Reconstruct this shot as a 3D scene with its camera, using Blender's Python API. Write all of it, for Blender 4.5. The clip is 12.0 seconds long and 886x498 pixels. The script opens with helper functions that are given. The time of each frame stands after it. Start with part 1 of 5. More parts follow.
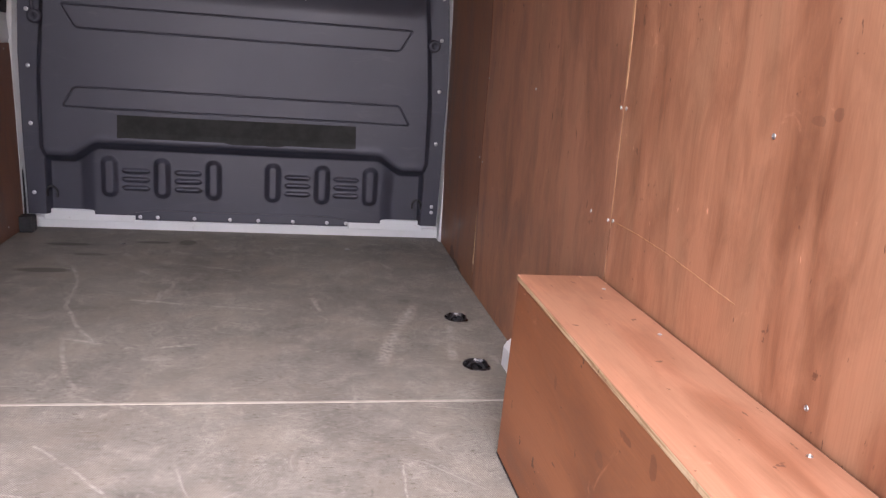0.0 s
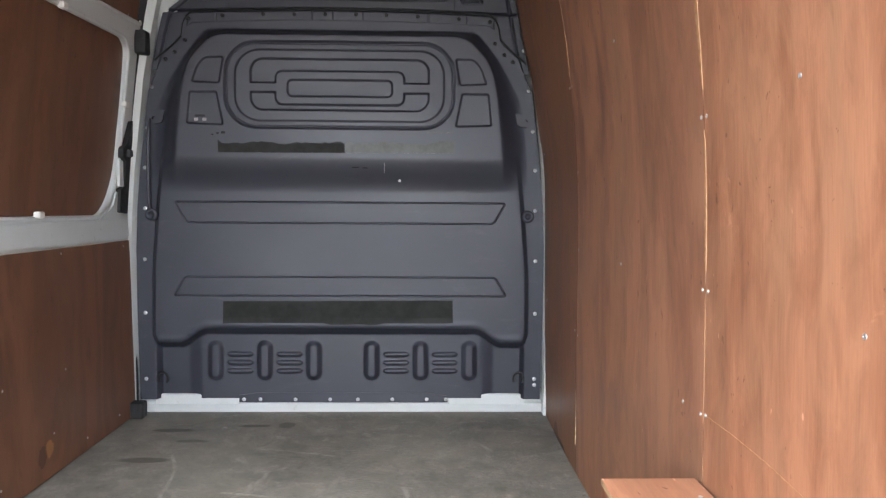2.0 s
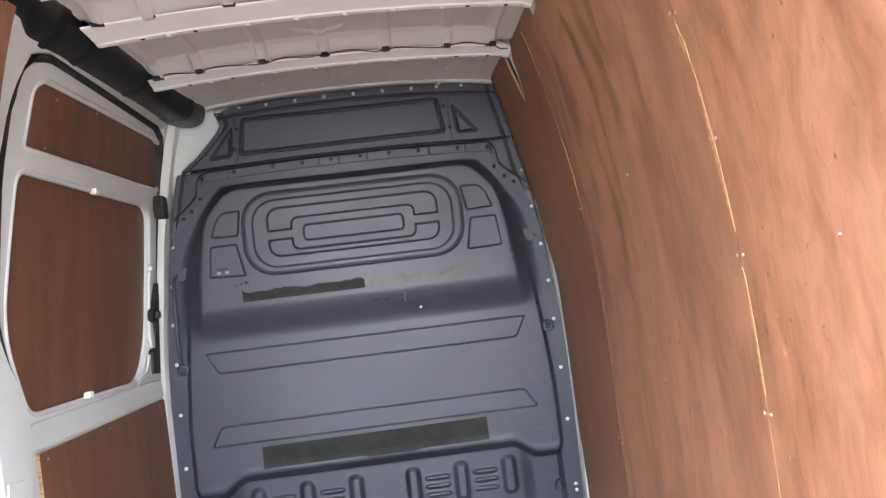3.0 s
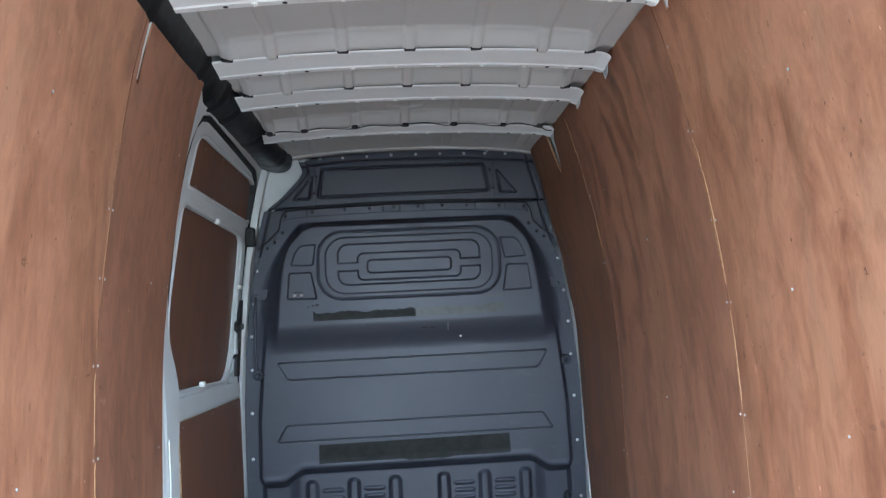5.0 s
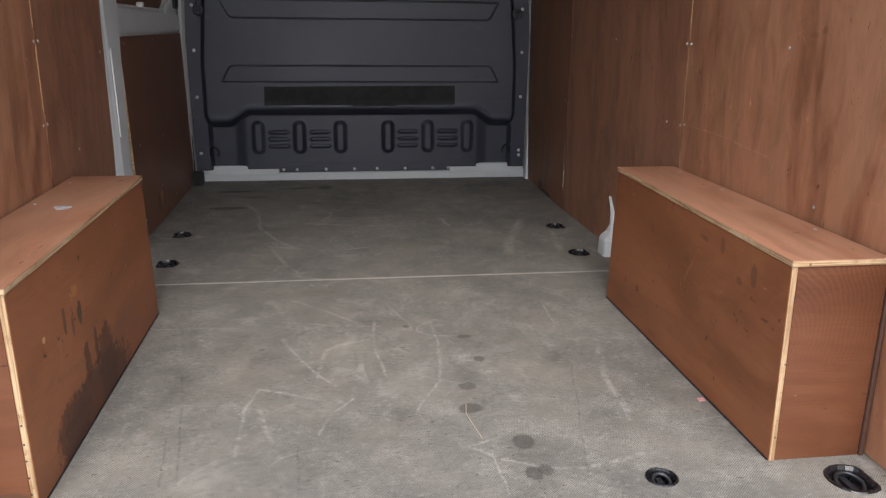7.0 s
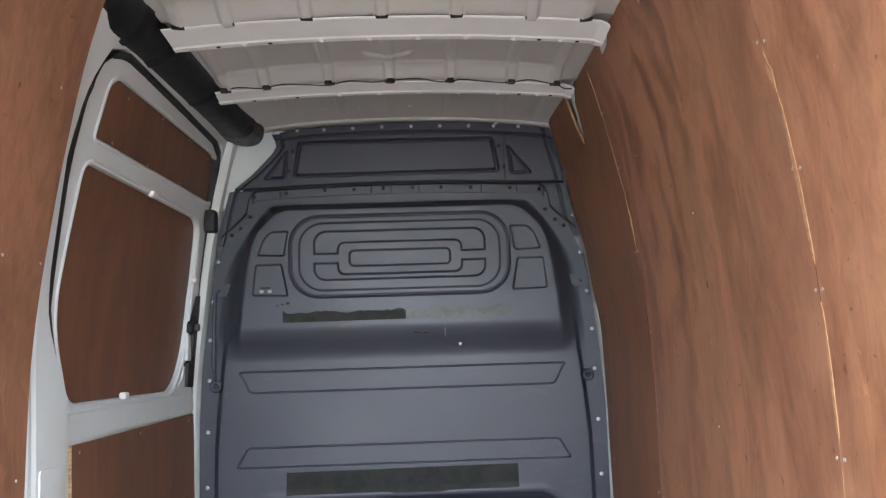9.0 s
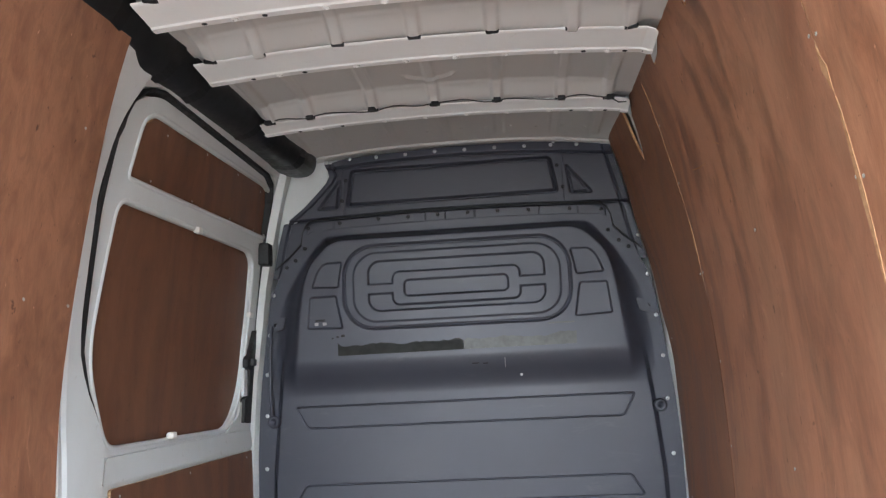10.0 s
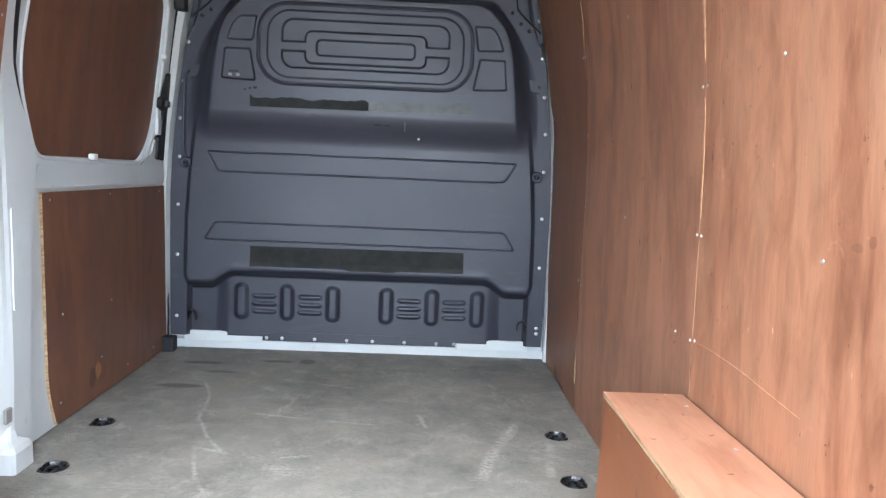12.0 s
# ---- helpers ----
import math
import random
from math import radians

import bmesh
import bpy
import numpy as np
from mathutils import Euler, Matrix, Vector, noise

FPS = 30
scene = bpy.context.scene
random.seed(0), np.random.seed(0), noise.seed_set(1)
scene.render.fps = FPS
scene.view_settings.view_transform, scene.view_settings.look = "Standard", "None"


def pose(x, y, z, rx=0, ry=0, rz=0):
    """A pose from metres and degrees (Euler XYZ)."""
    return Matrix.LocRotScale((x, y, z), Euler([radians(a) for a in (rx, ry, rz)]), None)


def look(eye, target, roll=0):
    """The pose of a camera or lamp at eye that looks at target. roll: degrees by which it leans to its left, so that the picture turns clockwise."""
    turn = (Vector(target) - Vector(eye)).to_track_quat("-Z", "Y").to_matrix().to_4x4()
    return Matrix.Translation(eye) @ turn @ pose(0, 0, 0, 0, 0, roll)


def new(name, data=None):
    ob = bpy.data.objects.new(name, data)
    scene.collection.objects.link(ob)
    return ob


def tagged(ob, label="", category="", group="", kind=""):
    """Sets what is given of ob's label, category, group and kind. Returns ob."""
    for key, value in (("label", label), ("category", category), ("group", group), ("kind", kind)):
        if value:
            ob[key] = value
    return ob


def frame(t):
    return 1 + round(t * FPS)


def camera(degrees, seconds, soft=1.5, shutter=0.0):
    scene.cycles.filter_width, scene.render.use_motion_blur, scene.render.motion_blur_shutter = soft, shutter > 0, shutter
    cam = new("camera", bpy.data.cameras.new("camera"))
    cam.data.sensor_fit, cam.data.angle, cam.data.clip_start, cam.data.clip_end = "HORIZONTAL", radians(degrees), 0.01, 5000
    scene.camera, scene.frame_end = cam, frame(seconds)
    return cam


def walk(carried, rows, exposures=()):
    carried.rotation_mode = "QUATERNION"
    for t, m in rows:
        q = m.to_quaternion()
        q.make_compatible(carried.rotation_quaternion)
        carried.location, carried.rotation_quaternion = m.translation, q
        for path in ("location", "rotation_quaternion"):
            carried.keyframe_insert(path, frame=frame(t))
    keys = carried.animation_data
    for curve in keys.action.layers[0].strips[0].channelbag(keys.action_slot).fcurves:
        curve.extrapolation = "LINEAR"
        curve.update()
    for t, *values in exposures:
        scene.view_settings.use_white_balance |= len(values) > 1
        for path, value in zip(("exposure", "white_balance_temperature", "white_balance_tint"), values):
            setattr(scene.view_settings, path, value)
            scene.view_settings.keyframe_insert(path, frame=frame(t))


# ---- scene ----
cam = camera(58.8, 12.0, soft=1.3)
PATH = [
    (0, (0.213, -0.289, 0.826), (0.591, 1.614, 0.339), 4.3),
    (0.2, (0.256, -0.258, 0.832), (0.546, 1.66, 0.344), 4.1),
    (0.5, (0.279, -0.211, 0.828), (0.387, 1.721, 0.322), 2.8),
    (1, (0.272, -0.154, 0.803), (0.345, 1.791, 0.343), 1.8),
    (1.5, (0.285, -0.172, 0.811), (0.292, 1.798, 0.471), 1.3),
    (1.7, (0.309, -0.19, 0.858), (0.337, 1.797, 0.634), 0.9),
    (2, (0.334, -0.207, 0.897), (0.39, 1.789, 0.781), 0.4),
    (2.2, (0.342, -0.215, 0.932), (0.376, 1.784, 0.903), -0.6),
    (2.5, (0.316, -0.241, 0.984), (0.341, 1.758, 1.033), -3.2),
    (3, (0.175, -0.313, 1.06), (0.289, 1.682, 1.157), -6.9),
    (3.2, (0.123, -0.38, 1.055), (0.322, 1.606, 1.181), -6.9),
    (4.8, (-0.094, -0.892, 1.07), (0.063, 1.072, 1.417), -3.0),
    (5, (-0.109, -0.956, 1.008), (0.032, 1.028, 1.22), -2.9),
    (5.2, (-0.118, -0.985, 0.949), (0.01, 1.011, 0.99), -2.7),
    (5.5, (-0.138, -1.016, 0.87), (0.016, 0.968, 0.675), -2.6),
    (5.7, (-0.147, -1.026, 0.838), (0.042, 0.944, 0.543), -2.3),
    (6, (-0.154, -1.039, 0.796), (0.063, 0.907, 0.389), -1.8),
    (6.5, (-0.164, -1.032, 0.758), (0.069, 0.861, 0.155), -0.1),
    (7, (-0.142, -0.978, 0.791), (0.12, 0.927, 0.241), 0.6),
    (7.2, (-0.118, -0.937, 0.829), (0.151, 1.001, 0.415), 0.5),
    (7.5, (-0.081, -0.863, 0.879), (0.193, 1.108, 0.679), 0.5),
    (7.7, (-0.054, -0.788, 0.896), (0.21, 1.193, 0.803), 0.4),
    (9.3, (0.157, -0.198, 0.982), (0.091, 1.78, 1.275), -1.7),
    (9.5, (0.203, -0.17, 0.992), (0.058, 1.8, 1.304), -1.7),
    (10, (0.225, -0.145, 0.99), (0.058, 1.821, 1.313), -2.8),
    (10.2, (0.239, -0.123, 0.987), (0.121, 1.848, 1.304), -2.8),
    (10.5, (0.233, -0.116, 0.98), (0.302, 1.859, 1.29), -1.7),
    (11, (0.231, -0.137, 0.896), (0.443, 1.843, 1.085), -1.0),
    (11.2, (0.229, -0.172, 0.898), (0.483, 1.812, 0.933), -0.5),
    (11.5, (0.239, -0.271, 0.865), (0.475, 1.709, 0.702), 0.1),
    (12, (0.246, -0.452, 0.857), (0.318, 1.536, 0.658), 2.5),
]

EXPOSURES = [
    (0.0, 2.6, 6500, 26), (0.2, 2.88, 6500, 22), (0.5, 3.02, 6500, 18), (1.0, 2.7, 6400, 14), (1.5, 2.82, 6200, 9), (2.0, 3.16, 6200, 8),
    (2.5, 3.6, 6200, 8), (3.0, 3.79, 6200, 10), (3.2, 3.74, 6100, 10), (4.8, 3.05, 5250, 0), (5.0, 2.9, 5200, 0), (5.2, 2.85, 5800, 4),
    (5.5, 2.78, 6300, 14), (6.0, 2.12, 6600, 14), (6.5, 1.52, 6500, 10), (7.0, 1.46, 6400, 12), (7.2, 1.75, 6100, 14), (7.5, 2.47, 5800, 14),
    (7.7, 2.65, 5800, 14), (9.3, 3.32, 6000, 4), (9.5, 3.22, 6000, 4), (10.0, 3.3, 6000, 6), (10.5, 3.7, 6000, 4), (11.0, 3.6, 6300, 8),
    (11.5, 3.25, 6200, 8), (12.0, 3.32, 5650, 5),
]
walk(cam, [(t, look(eye, target, roll)) for t, eye, target, roll in PATH], EXPOSURES)

# ---- light: an overcast sky that enters through the open rear ----
world = bpy.data.worlds.new("sky")
scene.world = world
world.use_nodes = True
wt = world.node_tree
sky = wt.nodes.new("ShaderNodeTexSky")
sky.sky_type = "NISHITA"
sky.sun_disc = False
sky.sun_elevation = radians(48)
sky.sun_rotation = radians(185)
hs = wt.nodes.new("ShaderNodeHueSaturation")
hs.inputs["Saturation"].default_value = 0.45
wt.links.new(sky.outputs[0], hs.inputs["Color"])
wt.links.new(hs.outputs[0], wt.nodes["Background"].inputs[0])
wt.nodes["Background"].inputs[1].default_value = 0.15
sun = new("sun", bpy.data.lights.new("sun", "SUN"))
sun.data.energy, sun.data.angle, sun.data.color = 1.05, radians(40), (1.0, 0.96, 0.90)
sun.matrix_world = look((-0.3, -6.3, 7.0), (0, 0, 0))


# ---- materials ----
class Nodes:
    """A short hand for building a node material."""

    def __init__(self, name):
        self.mat = bpy.data.materials.new(name)
        self.mat.use_nodes = True
        self.tree = self.mat.node_tree
        self.bsdf = self.tree.nodes["Principled BSDF"]
        self.tex = self.tree.nodes.new("ShaderNodeTexCoord")
        self.info = self.tree.nodes.new("ShaderNodeObjectInfo")

    def put(self, socket, value):
        if isinstance(value, bpy.types.NodeSocket):
            self.tree.links.new(value, socket)
        else:
            socket.default_value = value

    def math(self, op, a, b=0.0, clamp=False):
        n = self.tree.nodes.new("ShaderNodeMath")
        n.operation, n.use_clamp = op, clamp
        self.put(n.inputs[0], a)
        self.put(n.inputs[1], b)
        return n.outputs[0]

    def vec(self, op, a, b=(0, 0, 0)):
        n = self.tree.nodes.new("ShaderNodeVectorMath")
        n.operation = op
        self.put(n.inputs[0], a)
        if op == "SCALE":
            self.put(n.inputs["Scale"], b)
        else:
            self.put(n.inputs[1], b)
        return n.outputs["Value"] if op in ("LENGTH", "DISTANCE", "DOT_PRODUCT") else n.outputs[0]

    def after(self, value, offset):
        """A constant that is worked out only after value, which keeps long chains in order."""
        n = self.tree.nodes.new("ShaderNodeVectorMath")
        n.operation = "MULTIPLY_ADD"
        self.put(n.inputs[0], value)
        n.inputs[1].default_value, n.inputs[2].default_value = (1e-9, 1e-9, 1e-9), offset
        return n.outputs[0]

    def coords(self, scale=(1, 1, 1), shift=True):
        v = self.tex.outputs["Object"]
        if shift:
            r = self.math("MULTIPLY", self.info.outputs["Random"], 37.0)
            v = self.vec("ADD", v, r)
        return self.vec("MULTIPLY", v, scale)

    def noise(self, v, scale, detail=4.0, rough=0.55, warp=0.0, colour=False):
        n = self.tree.nodes.new("ShaderNodeTexNoise")
        self.put(n.inputs["Vector"], v)
        n.inputs["Scale"].default_value = scale
        n.inputs["Detail"].default_value = detail
        n.inputs["Roughness"].default_value = rough
        n.inputs["Distortion"].default_value = warp
        return n.outputs[1] if colour else n.outputs[0]

    def ramp(self, fac, *stops):
        n = self.tree.nodes.new("ShaderNodeValToRGB")
        self.put(n.inputs[0], fac)
        e = n.color_ramp.elements
        while len(e) < len(stops):
            e.new(0.5)
        for slot, (at, c) in zip(e, stops):
            slot.position = at
            slot.color = (*c, 1) if isinstance(c, tuple) else (c, c, c, 1)
        return n.outputs[0]

    def step(self, fac, lo, hi, a=0.0, b=1.0):
        n = self.tree.nodes.new("ShaderNodeMapRange")
        n.interpolation_type = "SMOOTHSTEP"
        self.put(n.inputs["Value"], fac)
        for k, v in zip(("From Min", "From Max", "To Min", "To Max"), (lo, hi, a, b)):
            n.inputs[k].default_value = v
        return n.outputs[0]

    def mix(self, fac, a, b, blend="MIX"):
        n = self.tree.nodes.new("ShaderNodeMix")
        n.data_type, n.blend_type = "RGBA", blend
        self.put(n.inputs[0], fac)
        for socket, value in ((n.inputs[6], a), (n.inputs[7], b)):
            self.put(socket, (*value, 1) if isinstance(value, tuple) else value)
        return n.outputs[2]

    def bump(self, height, strength, distance):
        n = self.tree.nodes.new("ShaderNodeBump")
        n.inputs["Strength"].default_value = strength
        n.inputs["Distance"].default_value = distance
        self.put(n.inputs["Height"], height)
        self.put(self.bsdf.inputs["Normal"], n.outputs[0])

    def done(self, colour, rough, metal=0.0, spec=0.5):
        if isinstance(colour, tuple):
            colour = (*colour, 1)
        self.put(self.bsdf.inputs["Base Color"], colour)
        self.put(self.bsdf.inputs["Roughness"], rough)
        self.put(self.bsdf.inputs["Metallic"], metal)
        self.put(self.bsdf.inputs["Specular IOR Level"], spec)
        return self.mat


def plywood(name, along, dark, mid, light, wear=0.5, marks=(), rings=None, figure=0.13, greying=0.55, mottling=0.20):
    """Red-brown hardwood plywood. along: the axis of the grain; marks: stains (x, y, z, rx, ry, rz, amount, tone); rings: centre of curved growth lines."""
    k = Nodes(name)
    slow = {"z": (1.0, 1.0, 0.42), "y": (1.0, 0.42, 1.0), "x": (0.42, 1.0, 1.0)}[along]
    bend = k.noise(k.coords(slow), 1.9, 3, 0.5, 0.3, True)
    v = k.coords({"z": (1.0, 1.0, 0.14), "y": (1.0, 0.14, 1.0), "x": (0.14, 1.0, 1.0)}[along])
    v2 = k.vec("ADD", v, k.vec("SCALE", bend, 0.60))
    sep = k.tree.nodes.new("ShaderNodeSeparateXYZ")
    k.put(sep.inputs[0], k.vec("ADD", k.coords(), k.vec("SCALE", bend, 0.85)))
    across = k.math("ADD", sep.outputs[1 if along == "z" else 2], sep.outputs[0])
    flame = k.math("ADD", k.math("MULTIPLY", k.math("SINE", k.math("ADD", k.math("MULTIPLY", across, 40.0), k.math("MULTIPLY", k.noise(v, 12, 3, 0.6), 5.0))), 0.5), 0.5)
    if rings:
        geo = k.tree.nodes.new("ShaderNodeNewGeometry")
        r = k.vec("DISTANCE", k.vec("MULTIPLY", geo.outputs["Position"], (1, 0, 0.6)), rings)
        r = k.math("ADD", r, k.math("MULTIPLY", k.noise(k.coords(), 5, 4, 0.6), 0.06))
        flame = k.math("ADD", k.math("MULTIPLY", k.math("SINE", k.math("MULTIPLY", r, 760.0)), 0.5), 0.5)
    gate = k.step(k.noise(k.coords(slow), 1.5, 2, 0.5), 0.42, 0.62)
    broad = k.noise(v2, 7.0, 4, 0.6, 0.4)
    streak = k.noise(v2, 46, 4, 0.6, 0.2)
    fine = k.noise(k.coords({"z": (1, 1, .03), "y": (1, .03, 1), "x": (.03, 1, 1)}[along]), 320, 3, 0.6)
    blotch = k.noise(k.coords(), 2.6, 4, 0.55, 0.5)
    f = k.math("ADD", k.math("MULTIPLY", broad, 0.80 - mottling), k.math("MULTIPLY", streak, 0.14))
    mottle = k.noise(k.coords(slow), 16, 5, 0.65, 0.8)
    f = k.math("ADD", k.math("ADD", f, k.math("MULTIPLY", blotch, 0.20)), k.math("MULTIPLY", mottle, mottling))
    f = k.math("ADD", f, k.math("MULTIPLY", k.math("MULTIPLY", k.math("SUBTRACT", flame, 0.5), gate), figure))
    base = k.ramp(f, (0.385, dark), (0.50, mid), (0.625, light))
    grey = k.step(k.noise(k.vec("ADD", v2, (3.0, 5.0, 1.0)), 9.0, 3, 0.55, 0.5), 0.42, 0.66, 0.0, greying)
    base = k.mix(grey, base, k.mix(1.0, base, (0.82, 0.92, 0.94), "MULTIPLY"))
    base = k.mix(k.step(fine, 0.35, 0.75, 0.0, 0.18), base, tuple(c * 0.55 for c in mid))
    scuff = k.step(k.noise(k.coords((1, 1, 0.6)), 9, 6, 0.7, 1.5), 0.64, 0.75, 0.0, wear * 0.8)
    base = k.mix(scuff, base, tuple(min(1, c * 1.35 + 0.03) for c in light))
    short = {"z": (1.0, 1.0, 0.30), "y": (1.0, 0.30, 1.0), "x": (0.30, 1.0, 1.0)}[along]
    nick = k.math("MULTIPLY", k.step(k.noise(k.coords(short), 95, 2, 0.5), 0.74, 0.78), k.step(k.noise(k.coords(), 6.7, 2, 0.5), 0.46, 0.56, 0, min(1.0, wear * 1.4)))
    base = k.mix(nick, base, tuple(min(1, c * 1.5 + 0.05) for c in light))
    spots = k.step(k.noise(k.coords(), 24, 4, 0.65), 0.675, 0.71, 0.0, wear)
    base = k.mix(spots, base, tuple(c * 0.45 for c in dark))
    pore = k.step(k.noise(k.coords(short), 70, 3, 0.6), 0.69, 0.74, 0.0, 0.75)
    base = k.mix(pore, base, tuple(c * 0.4 for c in dark))
    if marks:
        geo = k.tree.nodes.new("ShaderNodeNewGeometry")
        rough_edge = k.math("MULTIPLY", k.math("SUBTRACT", k.noise(geo.outputs["Position"], 60, 4, 0.7), 0.5), 1.3)
        for x, y, z, rx, ry, rz, amount, tone in marks:
            q = k.vec("DIVIDE", k.vec("SUBTRACT", geo.outputs["Position"], (x, y, z)), (rx, ry, rz))
            base = k.mix(k.step(k.math("ADD", k.vec("LENGTH", q), rough_edge), 0.90, 1.02, amount, 0.0), base, tone)
    k.bump(k.math("ADD", k.math("MULTIPLY", streak, 0.5), fine), 0.22, 0.0012)
    return k.done(base, k.step(f, 0.3, 0.7, 0.40, 0.54), 0, 0.45)


WOOD = plywood("plywood", "z", (0.150, 0.063, 0.035), (0.248, 0.109, 0.060), (0.365, 0.170, 0.096), 0.5, (), None, 0.14, 0.55, 0.28)
WOOD_FRONT = plywood("front_plywood", "z", (0.125, 0.051, 0.025), (0.20, 0.085, 0.043), (0.27, 0.122, 0.064), 0.5,
                     [(0.86, 2.66, 0.0, 0.06, 0.11, 0.022, 0.9, (0.025, 0.014, 0.010)), (0.86, 2.78, 0.02, 0.06, 0.05, 0.04, 0.6, (0.03, 0.015, 0.010))], None, 0.12)
# Rear panels: an oranger board, lightened further to carry the brightness near the opening.
WOOD_PALE = plywood("pale_plywood", "z", (0.170, 0.067, 0.034), (0.300, 0.127, 0.066), (0.43, 0.200, 0.109), 0.6,
                     [(0.842, 0.585, 0.776, 0.03, 0.014, 0.007, 0.30, (0.10, 0.045, 0.027)), (0.842, 0.550, 0.787, 0.03, 0.009, 0.008, 0.38, (0.10, 0.045, 0.027))], None, 0.13, 0.55, 0.36)
WOOD_SWIRL = plywood("mottled_plywood", "z", (0.140, 0.058, 0.032), (0.225, 0.098, 0.054), (0.330, 0.152, 0.086), 0.7, (), None, 0.05, 0.3, 0.50)
# Box lids paler than the sides: grazing sky reflection put into the colour.
WOOD_TOP = plywood("sky_paled_plywood", "y", (0.20, 0.082, 0.044), (0.29, 0.128, 0.072), (0.39, 0.188, 0.112), 0.8)
WOOD_DARK = plywood("door_plywood", "z", (0.10, 0.040, 0.020), (0.150, 0.063, 0.033), (0.20, 0.090, 0.050), 0.3,
                    [(-0.868, 2.32, 0.099, 0.05, 0.028, 0.030, 0.8, (0.36, 0.17, 0.06)), (-0.868, 2.27, 0.085, 0.05, 0.03, 0.035, 0.6, (0.05, 0.02, 0.012))])
DAMP, GRIME = (0.060, 0.020, 0.010), (0.07, 0.035, 0.022)
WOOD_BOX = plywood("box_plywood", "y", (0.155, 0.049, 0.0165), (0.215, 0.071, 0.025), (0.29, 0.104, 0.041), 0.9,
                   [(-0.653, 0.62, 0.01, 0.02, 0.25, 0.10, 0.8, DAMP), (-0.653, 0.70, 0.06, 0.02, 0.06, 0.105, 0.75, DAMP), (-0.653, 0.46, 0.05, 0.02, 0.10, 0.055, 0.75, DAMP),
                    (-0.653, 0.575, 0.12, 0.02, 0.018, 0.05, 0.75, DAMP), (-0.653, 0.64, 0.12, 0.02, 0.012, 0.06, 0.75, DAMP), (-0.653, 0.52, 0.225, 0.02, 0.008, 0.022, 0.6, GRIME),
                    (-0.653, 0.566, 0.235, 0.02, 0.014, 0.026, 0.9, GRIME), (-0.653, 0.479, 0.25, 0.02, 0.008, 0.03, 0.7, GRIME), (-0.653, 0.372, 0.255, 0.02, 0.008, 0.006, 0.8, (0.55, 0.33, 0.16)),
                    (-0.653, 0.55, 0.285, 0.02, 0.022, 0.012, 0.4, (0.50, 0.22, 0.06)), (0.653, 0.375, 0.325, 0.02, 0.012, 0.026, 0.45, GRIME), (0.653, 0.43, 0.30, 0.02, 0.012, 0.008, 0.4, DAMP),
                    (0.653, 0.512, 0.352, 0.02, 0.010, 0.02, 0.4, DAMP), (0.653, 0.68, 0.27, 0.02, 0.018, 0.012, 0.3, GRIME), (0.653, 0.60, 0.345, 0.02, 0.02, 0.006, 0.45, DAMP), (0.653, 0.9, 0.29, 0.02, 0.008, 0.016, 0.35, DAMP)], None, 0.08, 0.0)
# Ends coloured darker than the sides to offset the sky light they catch.
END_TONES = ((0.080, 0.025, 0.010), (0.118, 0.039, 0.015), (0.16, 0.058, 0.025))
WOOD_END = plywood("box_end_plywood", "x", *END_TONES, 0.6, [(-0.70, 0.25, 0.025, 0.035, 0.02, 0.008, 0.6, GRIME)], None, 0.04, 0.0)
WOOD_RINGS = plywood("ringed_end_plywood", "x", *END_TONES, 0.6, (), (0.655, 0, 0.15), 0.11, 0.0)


def ply_edge(name, across):
    """The raw edge of a plywood board; across: the axis through its layers."""
    k = Nodes(name)
    v = k.coords()
    layers = k.noise(k.coords({"x": (1, 0.02, 0.02), "y": (0.02, 1, 0.02), "z": (0.02, 0.02, 1)}[across]), 330, 1, 0.5)
    c = k.ramp(layers, (0.36, (0.30, 0.185, 0.095)), (0.5, (0.45, 0.31, 0.175)), (0.68, (0.54, 0.395, 0.24)))
    dirt = k.step(k.noise(v, 30, 5, 0.7), 0.50, 0.72, 0, 0.65)
    c = k.mix(dirt, c, (0.24, 0.135, 0.07))
    chip = k.step(k.noise(v, 85, 3, 0.6), 0.64, 0.70, 0, 0.8)
    c = k.mix(chip, c, (0.12, 0.06, 0.03))
    k.bump(layers, 0.4, 0.001)
    return k.done(c, 0.8, 0, 0.2)


EDGE = ply_edge("plywood_edge", "z")
EDGE_X = ply_edge("upright_plywood_edge", "x")


def dim_edge():
    """The edge of a lining panel: mostly stained, raw in places."""
    k = Nodes("stained_edge")
    v = k.coords((1, 1, 0.5))
    raw = k.step(k.noise(v, 5, 3, 0.6), 0.50, 0.60)
    c = k.mix(raw, (0.13, 0.055, 0.03), (0.44, 0.245, 0.125))
    return k.done(c, 0.8, 0, 0.2)


DIM_EDGE = dim_edge()


